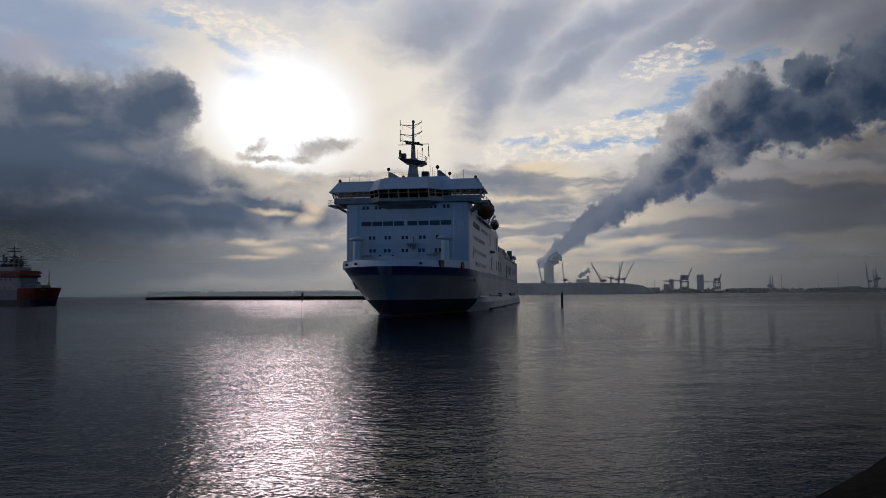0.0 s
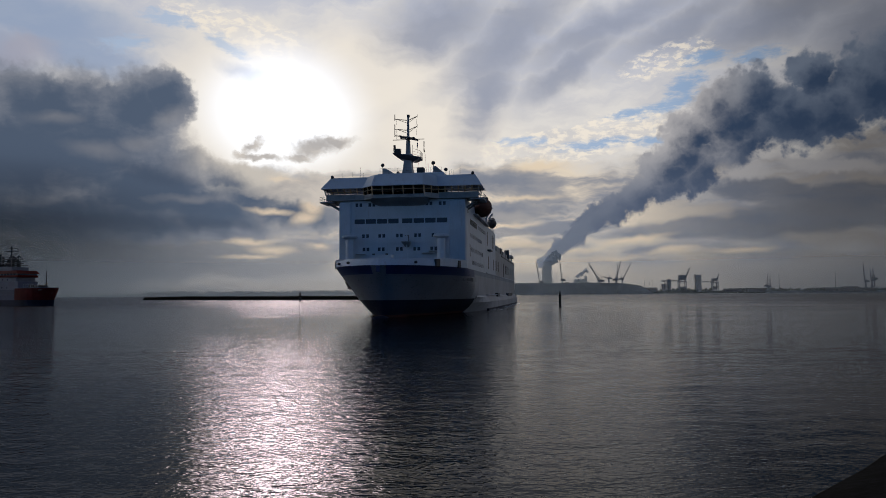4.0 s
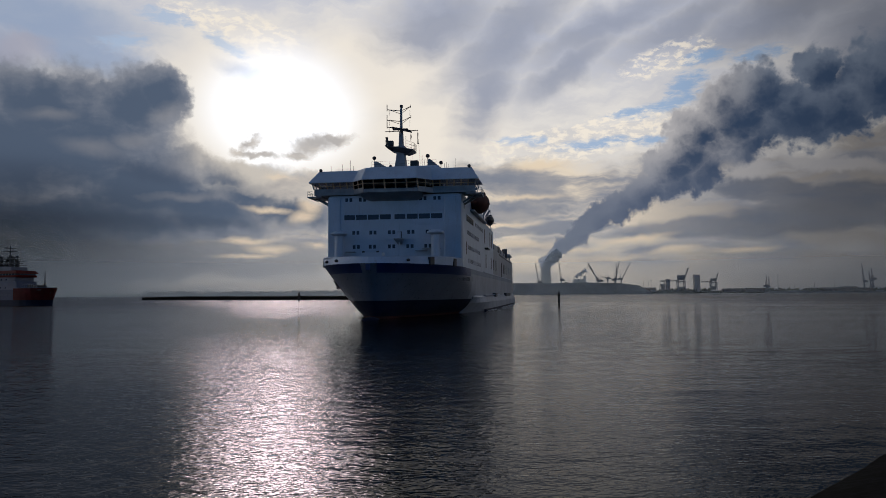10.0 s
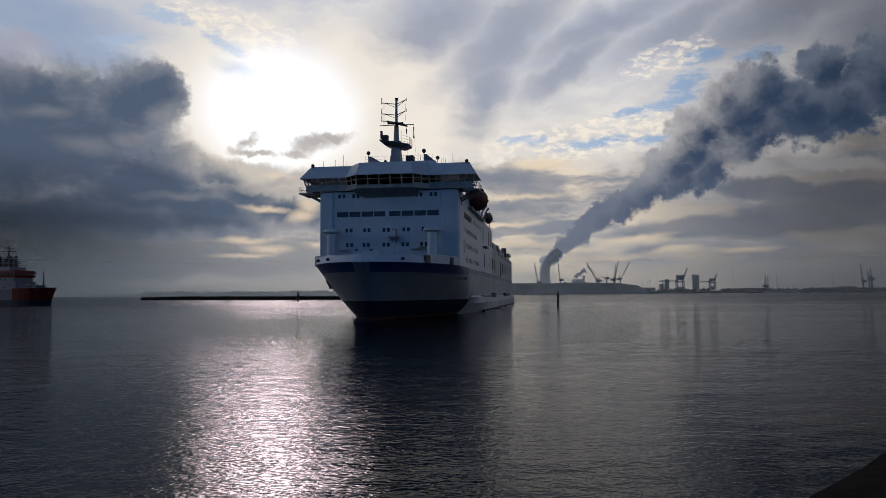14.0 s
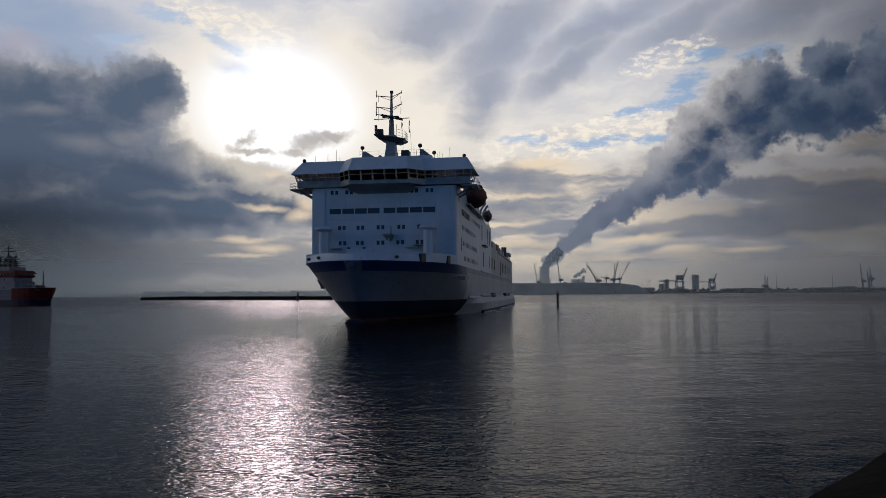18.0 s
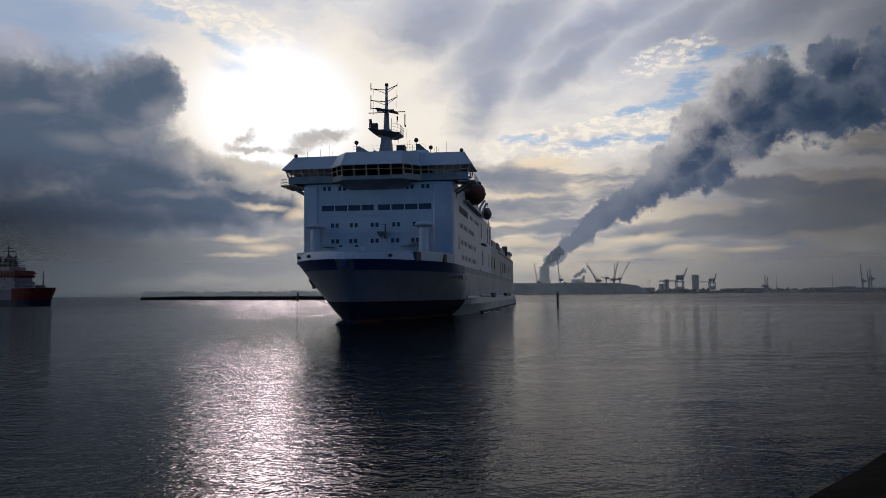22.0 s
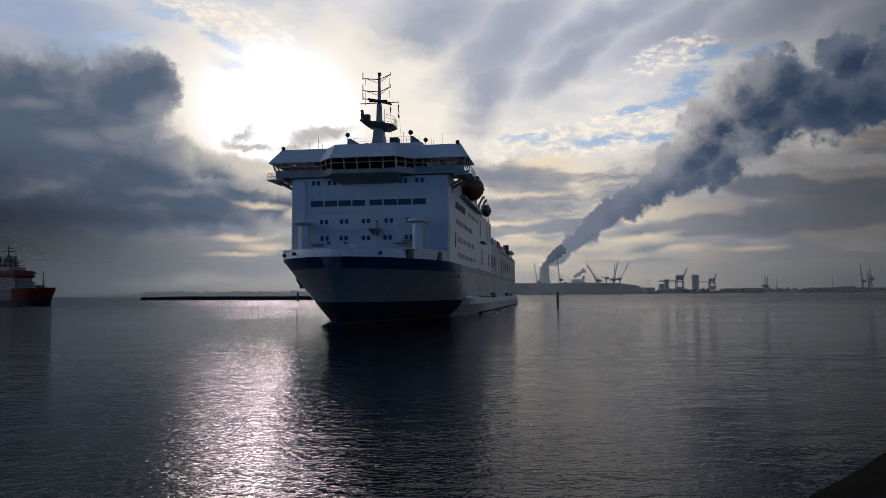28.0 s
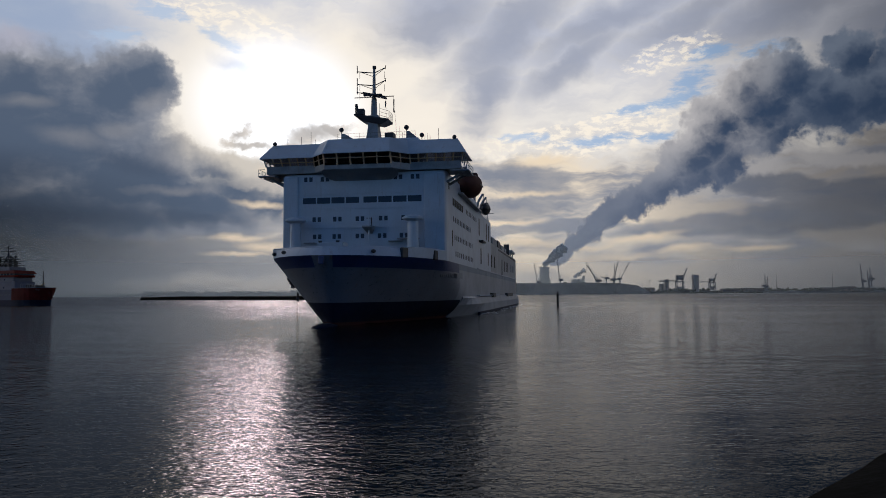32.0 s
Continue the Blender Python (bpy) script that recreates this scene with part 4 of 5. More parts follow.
def signal_mast():
    mast = part("mast_column", loft(bmesh.new(), [[(sx * w, 7.4 + sy * d, z) for sx, sy in ((-1, -1), (1, -1), (1, 1), (-1, 1))] for z, w, d in ((31.0, 1.25, 1.5), (33.0, 0.95, 1.2), (34.2, 0.85, 1.0), (36.0, 1.0, 1.1))], caps=True), GREYSTEEL, ferry, "grey steel radar mast")
    bm = loft(bmesh.new(), [[(-2.7 + 0.9, 6.2, 35.0), (1.6, 6.2, 34.3), (1.6, 8.8, 34.3), (-1.8, 8.8, 35.0)], [(-3.2, 5.6, 36.0), (3.0, 5.6, 34.9), (3.0, 9.2, 34.9), (-3.2, 9.2, 36.0)], [(-3.2, 5.6, 36.25), (3.0, 5.6, 35.15), (3.0, 9.2, 35.15), (-3.2, 9.2, 36.25)]], caps=True)
    part("mast_platform", bm, DARKSTEEL, ferry)
    part("mast_pole", rods(((0, 7.4, 35.5), (0, 7.4, 39.3), 0.62, 0.46), ((0, 7.4, 39.2), (0, 7.4, 45.0), 0.33, 0.22), n=10), GREYSTEEL, ferry)
    part("mast_cap", boxes((-0.25, 0.35, 7.15, 7.65, 44.6, 45.2), bevel=0.08), DARKSTEEL, ferry)
    bm = bmesh.new()
    part("upper_platform", loft(bmesh.new(), [[(-1.9, 6.6, 40.2), (2.2, 6.6, 39.2), (2.2, 8.2, 39.2), (-1.9, 8.2, 40.2)], [(-1.9, 6.6, 40.4), (2.2, 6.6, 39.45), (2.2, 8.2, 39.45), (-1.9, 8.2, 40.4)]], caps=True), DARKSTEEL, ferry)
    part("radar_scanner", boxes((-3.3, 3.9, 6.2, 6.45, 39.2, 39.32), (-1.6, 1.7, 6.0, 6.6, 39.5, 39.75), bevel=0.03), DARKSTEEL, ferry, "radar bar")
    part("lower_scanner", boxes((-3.0, -1.6, 6.0, 6.5, 36.4, 36.7), (-2.6, -1.5, 5.9, 6.9, 36.2, 37.2), bevel=0.05), DARKSTEEL, ferry)
    for z, l in ((43.9, 3.1), (41.6, 3.1), (40.1, 3.1)):
        bm = bmesh.new()
        rod(bm, (-l, 7.4, z + 0.4), (0, 7.4, z), 0.09, n=5)
        rod(bm, (-l * 0.8, 7.4, z + 0.3), (0, 7.4, z - 0.7), 0.05, n=4)
        rod(bm, (-l, 7.4, z + 0.1), (-l, 7.4, z + 1.5), 0.09, n=5)
        rod(bm, (-l * 0.85, 7.4, z - 0.9), (-l * 0.85, 7.4, z + 0.4), 0.04, n=4)
        if z > 41:
            rod(bm, (2.1, 7.4, z + 0.9), (0, 7.4, z), 0.08, n=5)
            rod(bm, (2.1, 7.4, z + 0.9), (0, 7.4, z - 0.6), 0.05, n=4)
            rod(bm, (2.1, 7.4, z + 0.6), (2.1, 7.4, z + 1.3), 0.06, n=4)
            rod(bm, (1.9, 7.4, z - 1.2), (1.9, 7.4, z + 0.2), 0.03, n=4)
        part("crosstree", bm, DARKSTEEL, ferry)
    bm = bmesh.new()
    for z in (35.9, 36.5, 37.1):
        rod(bm, (1.4, 6.0, z), (3.0, 6.2, z - 0.5), 0.03, n=4)
        rod(bm, (3.0, 6.2, z - 0.5), (3.0, 9.0, z - 0.5), 0.03, n=4)
    for k in range(5):
        rod(bm, (3.0, 6.2 + 0.7 * k, 35.1), (3.0, 6.2 + 0.7 * k, 36.6), 0.03, n=4)
    rod(bm, (1.3, 6.0, 35.3), (1.3, 6.0, 38.0), 0.04, n=4)
    part("platform_rail", bm, DARKSTEEL, ferry)
    part("horn", rods(((-2.6, 6.2, 36.2), (-2.9, 6.0, 38.0), 0.18, 0.3), ((-3.0, 6.2, 36.2), (-3.1, 6.2, 37.4), 0.1)), DARKSTEEL, ferry)
    part("halyard", rods(((3.8, 6.4, 39.2), (4.4, 6.4, 31.4), 0.02), ((2.2, 6.8, 39.2), (2.6, 6.8, 31.4), 0.02), n=4), DARKSTEEL, ferry)
    # two small flags hanging from the yard, folded in the wind
    for x, z, h, mt in ((3.7, 36.3, 2.4, DARKSTEEL), (2.2, 36.6, 1.8, DARKSTEEL)):
        bm = bmesh.new()
        rings = []
        for k in range(6):
            f = k / 5
            rings.append([(x + 0.28 * math.sin(3 * f + x) * f + 0.25, 6.4 + 0.1 * math.sin(7 * f), z + h * (1 - f)), (x + 0.02, 6.4, z + h * (1 - f) + 0.1), (x + 0.02, 6.44, z + h * (1 - f) + 0.1), (x + 0.28 * math.sin(3 * f + x) * f + 0.25, 6.44 + 0.1 * math.sin(7 * f), z + h * (1 - f))])
        loft(bm, rings, caps=True)
        part("flag", bm, mt, ferry, "small dark flag hanging limp")


signal_mast()


def foredeck_gear():
    for x in (-10.9, 8.95):
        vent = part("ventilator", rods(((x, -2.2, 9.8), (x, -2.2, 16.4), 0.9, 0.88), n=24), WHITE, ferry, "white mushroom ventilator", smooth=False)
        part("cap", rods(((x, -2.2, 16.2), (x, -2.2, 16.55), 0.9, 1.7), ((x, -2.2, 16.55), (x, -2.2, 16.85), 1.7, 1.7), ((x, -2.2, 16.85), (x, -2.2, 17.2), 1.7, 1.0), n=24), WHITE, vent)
    part("windlass_house", boxes((-3.4, 0.6, -13.2, -10.4, 9.8, 12.3), bevel=0.12), WHITE, ferry, "white windlass house on the foredeck")
    for x in (-2.9, -0.2):
        part("deck_lamp", boxes((x - 0.25, x + 0.25, -13.3, -12.9, 12.2, 12.5), bevel=0.05), DARKSTEEL, ferry)
    for x, y, w in ((-6.5, -9.5, 2.2), (-9.6, -7.0, 1.8), (4.2, -8.5, 2.4), (10.5, -6.5, 2.0)):
        bm = boxes((x - w / 2, x + w / 2, y - 0.6, y + 0.6, 10.9, 11.15))
        for d in (-w / 2 + 0.2, w / 2 - 0.2):
            rod(bm, (x + d, y, 9.8), (x + d, y, 10.95), 0.12)
        rod(bm, (x - w / 2 + 0.3, y, 10.6), (x + w / 2 - 0.3, y, 10.6), 0.45, n=12)
        part("mooring_winch", bm, GREYSTEEL, ferry, "grey mooring winch")
    # narrow platforms and a small foremast on the front wall
    part("foremast", rods(((1.3, -1.0, 9.8), (1.3, -1.0, 18.4), 0.16, 0.09)), WHITE, ferry, "slim white foremast")
    bm = loft(bmesh.new(), [[(0.9, -0.1, 14.5), (1.7, -0.1, 14.5), (1.7, -0.4, 14.5), (0.9, -0.4, 14.5)], [(0.3, -0.05, 15.5), (2.1, -0.05, 15.5), (2.1, -1.8, 15.5), (0.3, -1.8, 15.5)], [(0.3, -0.05, 15.7), (2.1, -0.05, 15.7), (2.1, -1.8, 15.7), (0.3, -1.8, 15.7)]], caps=True)
    part("lookout_platform", bm, GREYSTEEL, ferry)
    part("mast_lamp", rods(((0.9, -1.0, 17.0), (1.7, -1.0, 17.0), 0.06), ((1.75, -1.0, 15.7), (1.75, -1.0, 17.1), 0.09)), DARKSTEEL, ferry)
    for x0, x1, z in ((-10.0, -8.0, 13.0), (4.5, 6.9, 13.1), (-3.0, 4.0, 11.75), (6.0, 9.6, 13.5)):
        part("wall_shelf", boxes((x0, x1, -0.9, 0.05, z, z + 0.16), bevel=0.03), GREYSTEEL, ferry)
    bm = bmesh.new()
    for i in range(13):
        rod(bm, (-1.5 + i * 0.7, -1.6, 9.8), (-1.5 + i * 0.7, -1.6, 11.9), 0.03, n=4)
    for z in (10.9, 11.9):
        rod(bm, (-1.5, -1.6, z), (6.9, -1.6, z), 0.03, n=4)
    part("deck_rail", bm, GREYSTEEL, ferry)


foredeck_gear()


def boats():
    for side in (1, -1):
        for y0, length, wide, high, z in ((15.5, 10.5, 2.35, 2.0, 25.1), (49.0, 8.0, 1.2, 1.2, 24.3)):
            xc = 15.35 if wide > 2 else 14.9
            shell = ORANGE if wide > 2 else DARKSTEEL
            bm = bmesh.new()
            rings = []
            for k in range(13):
                f = k / 12
                w = math.sin(math.pi * min(max(f, 0.0), 1.0)) ** 0.38 + 0.02
                ring = []
                for j in range(16):
                    a = 2 * math.pi * j / 16
                    c, s = math.cos(a), math.sin(a)
                    keel = 1.0 if s > 0 else 1.0 - 0.35 * abs(s) ** 2
                    ring.append((side * xc + wide * w * keel * math.copysign(abs(c) ** 0.7, c), y0 + length * f, z + high * w * (math.copysign(abs(s) ** 0.8, s) if s > 0 else s * 1.15)))
                rings.append(ring)
            loft(bm, rings, caps=True)
            boat = part("lifeboat", bm, shell, ferry, "enclosed dark lifeboat hung in davits", smooth=True)
            bm = boxes((side * xc - wide * 0.55, side * xc + wide * 0.55, y0 + length * 0.6, y0 + length * 0.8, z + high * 0.8, z + high * 1.35), bevel=0.2)
            part("boat_hatch", bm, shell, boat)
            part("rubbing_band", boxes((side * xc - wide - 0.04, side * xc + wide + 0.04, y0 + length * 0.3, y0 + length * 0.7, z - 0.12, z + 0.12), bevel=0.04), DARKSTEEL, boat)
            for f in (0.12, 0.88):
                y = y0 + length * f
                bm = bmesh.new()
                pts = [(side * 13.2, y, 22.9), (side * 13.4, y, 26.0), (side * 14.2, y, 27.7), (side * 15.4, y, 28.0)] if wide > 2 else [(side * 13.2, y, 22.9), (side * 13.6, y, 25.6), (side * 14.6, y, 27.3), (side * 14.9, y, 27.2)]
                for a, b in zip(pts, pts[1:]):
                    rod(bm, a, b, 0.28)
                rod(bm, pts[-1], (pts[-1][0], y, z + high * 0.6), 0.06, n=5)
                part("davit", bm, GREYSTEEL, ferry, "curved grey davit")
        part("boat_platform", boxes((side * 14.4 - 0.6, side * 14.4 + 0.6, 14, 44, 22.6, 22.95), bevel=0.08), GREYSTEEL, ferry)
        part("boat_crane", rods((((side * 13.3), 45.5, 22.9), (side * 13.3, 45.5, 28.0), 0.3), (((side * 13.3), 45.5, 27.8), (side * 14.4, 50.0, 29.2), 0.22)), GREYSTEEL, ferry)
        part("aft_lamp_post", rods((((side * 13.6), 72.0, 22.9), (side * 13.6, 72.0, 25.6), 0.1), (((side * 13.6), 72.0, 25.3), (side * 15.2, 72.0, 25.3), 0.07)), GREYSTEEL, ferry)
        bm = bmesh.new()
        for i in range(15):
            rod(bm, (side * 13.7, 46 + i * 2, 22.9), (side * 13.7, 46 + i * 2, 24.0), 0.04, n=4)
        for z in (23.5, 24.0):
            rod(bm, (side * 13.7, 46, z), (side * 13.7, 74, z), 0.04, n=4)
        part("boat_deck_rail", bm, GREYSTEEL, ferry)


boats()


def bow_waves():
    """The water that the hull pushes up: low ridges from the stem and a thin foam line along the side."""
    for side in (1, -1):
        bm = bmesh.new()
        rings = []
        for k in range(40):
            f = k / 39
            y = -11 + 62 * f
            out = half_breadth(max(y, -15.9), 0.0) + 0.5 + 7.0 * f
            h = 0.10 * (1 - f) ** 1.2 * (1 + 0.4 * math.sin(k * 1.7)) + 0.03
            rings.append([(side * (out - 1.6), y, -0.1), (side * (out - 0.3), y, h * 0.8), (side * out, y, h), (side * (out + 0.5), y, h * 0.5), (side * (out + 1.8), y, -0.1)])
        loft(bm, rings, closed=False)
        part("bow_wave", bm, WATER, ferry, "low bow wave", smooth=True)
        rng = random.Random(5 + side)
        for k in range(60):
            y = rng.uniform(40, 178)
            x = side * (15.2 + rng.uniform(0.2, 3.5) * rng.random())
            part("foam_patch", ball(bmesh.new(), (x, y, 0.01), rng.uniform(0.08, 0.4), rng.uniform(0.5, 2.4), 0.06, 6), FOAM, ferry, smooth=True)


bow_waves()

# ---- far shore, left to right ----


def ridge(name, pts, depth, material, label, seed, rough=1.0, category="", kind="structure"):
    """A long low rise of ground. pts: x, y, height."""
    rng = random.Random(seed)
    bm = bmesh.new()
    rings = []
    fine = []
    for (x0, y0, h0), (x1, y1, h1) in zip(pts, pts[1:]):
        n = max(2, int(math.hypot(x1 - x0, y1 - y0) / (depth * 0.35)))
        fine += [(x0 + (x1 - x0) * i / n, y0 + (y1 - y0) * i / n, h0 + (h1 - h0) * i / n) for i in range(n)]
    fine.append(pts[-1])
    for x, y, h in fine:
        j = [rng.uniform(-rough, rough) for _ in range(4)]
        rings.append([(x, y - depth * 0.5, -0.6), (x, y - depth * 0.42, h * 0.25 + 0.2 * j[0]), (x, y - depth * 0.2, h * 0.85 + 0.4 * j[1]), (x, y, h + 0.5 * j[2]), (x, y + depth * 0.3, h * 0.8 + 0.4 * j[3]), (x, y + depth * 0.5, -0.6)])
    loft(bm, rings, closed=False)
    bm.faces.new([bm.verts.new(p) for p in rings[0]])
    bm.faces.new([bm.verts.new(p) for p in rings[-1]])
    return tagged(part(name, bm, material, smooth=True), label, category or "shore", kind=kind)


ridge("shore_left", [(-2600, 2900, 6), (-1500, 3100, 9), (-900, 3200, 12), (-500, 3200, 14), (-100, 3200, 14), (300, 3200, 12)], 90, GRASS, "far low wooded shore in haze", 1, 2.0)
ridge("breakwater", [(-289, 704, 2.6), (-240, 678, 3.3), (-122, 616, 3.1), (-60, 590, 3.0), (20, 570, 2.8)], 9, STONE, "low dark stone breakwater", 2, 0.25, "breakwater")
ridge("stockpile_bank", [(-60, 2120, 24), (60, 2120, 30), (220, 2110, 33), (300, 2110, 32), (380, 2110, 34), (430, 2110, 33.5), (510, 2100, 30.5), (558, 2100, 24), (582, 2100, 6)], 120, COAL, "long dark stockpile bank behind the shore", 3, 1.2, "bank")
ridge("shore_right", [(300, 2500, 5), (600, 2500, 8), (900, 2620, 9), (1300, 2650, 10), (1900, 2600, 9), (2600, 2400, 8)], 80, GRASS, "far low industrial shore", 4, 1.5)
ridge("quay_right", [(990, 2250, 6), (1150, 2250, 7), (1500, 2250, 6), (2100, 2200, 6)], 60, COAL, "dark far quay", 6, 0.6, "quay")


def tree_line(name, x0, x1, y, base, low, high, count, seed):
    """Far wood: many small leafy clumps on short trunks, too far to count."""
    rng = random.Random(seed)
    verts, faces = [], []
    ico = bmesh.new()
    bmesh.ops.create_icosphere(ico, subdivisions=1, radius=1)
    unit = [v.co.copy() for v in ico.verts]
    tris = [tuple(v.index for v in f.verts) for f in ico.faces]
    ico.free()
    for _ in range(count):
        cx, h = rng.uniform(x0, x1), rng.uniform(low, high)
        cy = y + rng.uniform(-20, 20)
        for k in range(5):
            r = h * rng.uniform(0.18, 0.34)
            c = Vector((cx + rng.uniform(-0.5, 0.5) * h, cy + rng.uniform(-3, 3), base + h * rng.uniform(0.3, 0.9)))
            i0 = len(verts)
            verts += [c + Vector((u.x * r * rng.uniform(0.8, 1.2), u.y * r, u.z * r * rng.uniform(0.7, 1.2))) for u in unit]
            faces += [tuple(i0 + i for i in t) for t in tris]
    me = bpy.data.meshes.new(name)
    me.from_pydata([tuple(v) for v in verts], [], faces)
    me.materials.append(FOLIAGE)
    return tagged(new(name, me), "hazy far line of bare trees and bushes", "trees", kind="stuff")


tree_line("far_wood", -1300, -250, 3180, 2, 9, 20, 260, 11)
tree_line("far_wood", 700, 2300, 2610, 2, 8, 16, 240, 12)
tree_line("far_wood", 1050, 1500, 2250, 2, 6, 13, 90, 13)


def lattice(bm, a, b, w0, w1, n, r):
    """A lattice girder from a to b, w0 and w1 wide at the ends."""
    a, b = Vector(a), Vector(b)
    q = (b - a).to_track_quat("Z", "Y").to_matrix()
    prev = None
    for k in range(n + 1):
        f = k / n
        w = w0 + (w1 - w0) * f
        ring = [a.lerp(b, f) + q @ Vector((sx * w / 2, sy * w / 2, 0)) for sx, sy in ((-1, -1), (1, -1), (1, 1), (-1, 1))]
        if prev:
            for i in range(4):
                rod(bm, prev[i], ring[i], r, n=4)
                rod(bm, prev[i], ring[(i + 1) % 4], r * 0.7, n=4)
        prev = ring
    return bm


def luffing_crane(x, y, z, cab, tip, material, label, group="harbour slewing cranes"):
    """A harbour slewing crane: portal, tower, cab, jib, tie and counterweight. tip: sideways reach and height of the jib head over the ground."""
    c = thing("harbour_crane", pose(x, y, z), label, "crane", group)
    s = math.copysign(1, tip[0])
    for sx in (-1, 1):
        for sy in (-1, 1):
            part("portal_leg", rods(((sx * 5, sy * 5, 0), (sx * 2.5, sy * 2.5, cab * 0.45), 1.0, 0.8), n=5), material, c)
    part("tower", rods(((0, 0, cab * 0.42), (0, 0, cab), 2.4, 2.0), n=8), material, c)
    part("machine_house", boxes((-s * 8 if s > 0 else -4, 4 if s > 0 else 8, -3.5, 3.5, cab, cab + 6.5), bevel=0.4), material, c)
    part("cabin", boxes((s * 4.5 - 1.5, s * 4.5 + 1.5, -3, 0, cab + 1, cab + 4.5), bevel=0.3), GREYSTEEL, c)
    part("jib", lattice(bmesh.new(), (s * 2.5, 0, cab + 4), (tip[0], 0, tip[1]), 2.4, 1.1, 9, 0.32), material, c)
    part("a_frame", rods(((-s * 2, -2, cab + 6), (-s * 1, 0, cab + 16), 0.6), ((-s * 2, 2, cab + 6), (-s * 1, 0, cab + 16), 0.6), n=5), material, c)
    part("tie", rods(((-s * 1, 0, cab + 16), (tip[0] * 0.85, 0, cab + (tip[1] - cab) * 0.87), 0.25), n=4), material, c)
    part("counterweight", boxes((-s * 8 - 2, -s * 8 + 2, -3, 3, cab + 0.5, cab + 4.5), bevel=0.3), DARKSTEEL, c)
    part("hoist_rope", rods(((tip[0], 0, tip[1]), (tip[0], 0, tip[1] * 0.62), 0.12), n=4), DARKSTEEL, c)
    return c


luffing_crane(297, 2300, 28, 8, (-12, 72), BLUESTEEL, "tall thin slewing crane with jib nearly upright")
luffing_crane(370, 2320, 28, 14, (-8, 84), BLUESTEEL, "slim slewing crane behind the bank")
luffing_crane(482, 2300, 26, 12, (-32, 74), BLUESTEEL, "slewing crane with its jib leaning")
luffing_crane(494, 2330, 26, 13, (-38, 66), BLUESTEEL, "slewing crane with its jib leaning")
luffing_crane(512, 2300, 24, 22, (-20, 30), BLUESTEEL, "short slewing crane with lowered jib")
luffing_crane(537, 2300, 24, 18, (2, 70), BLUESTEEL, "slewing crane with jib upright")
luffing_crane(541, 2330, 24, 18, (17, 84), BLUESTEEL, "slewing crane with jib raised high")
luffing_crane(554, 2300, 24, 20, (31, 75), BLUESTEEL, "slewing crane with jib leaning over the bank")
luffing_crane(1281, 2240, 5, 26, (-6, 84), BLUESTEEL, "tall dark slewing crane on the far quay")
luffing_crane(1300, 2240, 5, 30, (-4, 62), BLUESTEEL, "dark slewing crane with jib upright")
luffing_crane(1316, 2255, 5, 34, (-3, 71), BLUESTEEL, "dark slewing crane with jib upright")
luffing_crane(1121, 2560, 6, 16, (2, 58), BLUESTEEL, "small dark slewing crane")
luffing_crane(1134, 2570, 6, 14, (2, 52), BLUESTEEL, "small dark slewing crane")


def unloader(x, y, z, legs, wide, deck, left, boom, label):
    """A bulk unloader: portal on legs, machine deck, long low arm and raised boom."""
    c = thing("ship_unloader", pose(x, y, z), label, "crane", "bulk unloaders")
    for sx in (0, 1):
        for sy in (-8, 8):
            part("leg", boxes((sx * wide - 1.4, sx * wide + 1.4, sy - 1.2, sy + 1.2, 0, legs), bevel=0.2), BLUESTEEL, c)
    part("portal_beam", boxes((-3, wide + 3, -9, 9, legs - 3, legs + 1), bevel=0.3), BLUESTEEL, c)
    part("machine_house", boxes((0, wide, -7, 7, legs + 5, deck), bevel=0.5), BLUESTEEL, c)
    part("house_post", boxes((1, 3, -6, 6, legs, legs + 6), (wide - 3, wide - 1, -6, 6, legs, legs + 6)), BLUESTEEL, c)
    part("conveyor_arm", lattice(bmesh.new(), (left, 0, legs + 2), (0, 0, legs + 3), 3.0, 3.0, 10, 0.5), BLUESTEEL, c)
    part("boom", lattice(bmesh.new(), (wide - 2, 0, legs + 8), boom, 4.0, 2.0, 8, 0.6), BLUESTEEL, c)
    part("stay", rods(((2, 0, deck), boom, 0.3), n=4), BLUESTEEL, c)
    part("hopper", loft(bmesh.new(), [[(wide * 0.3, -4, 4), (wide * 0.7, -4, 4), (wide * 0.7, 4, 4), (wide * 0.3, 4, 4)], [(0, -7, 16), (wide, -7, 16), (wide, 7, 16), (0, 7, 16)]], caps=True), BLUESTEEL, c)
    return c


unloader(826, 2600, 8, 34, 24, 56, -62, (40, 0, 82), "dark bulk unloader with raised boom on the far quay")
unloader(944, 2600, 8, 30, 18, 44, -36, (26, 0, 62), "smaller dark bulk unloader on the far quay")


def silo(x, y, w, d, h, material, label):
    t = thing("silo_tower", pose(x, y, 5), label, "silo", "quay buildings")
    part("shaft", boxes((-w / 2, w / 2, -d / 2, d / 2, 0, h), bevel=0.6), material, t)
    part("roof_cap", boxes((-w / 2 - 0.8, w / 2 + 0.8, -d / 2 - 0.8, d / 2 + 0.8, h, h + 2.0), bevel=0.4), material, t)
    part("lift_pipe", rods(((-w / 2 - 1.2, 0, 0), (-w / 2 - 1.2, 0, h + 4), 0.8), ((-w / 2 - 1.2, 0, h + 4), (-w / 2 - 8, 0, h - 16), 0.7)), material, t)
    for k in range(5):
        part("band", boxes((-w / 2 - 0.15, w / 2 + 0.15, -d / 2 - 0.15, d / 2 + 0.15, h * (k + 0.6) / 5.5, h * (k + 0.6) / 5.5 + 0.6)), material, t)
    return t


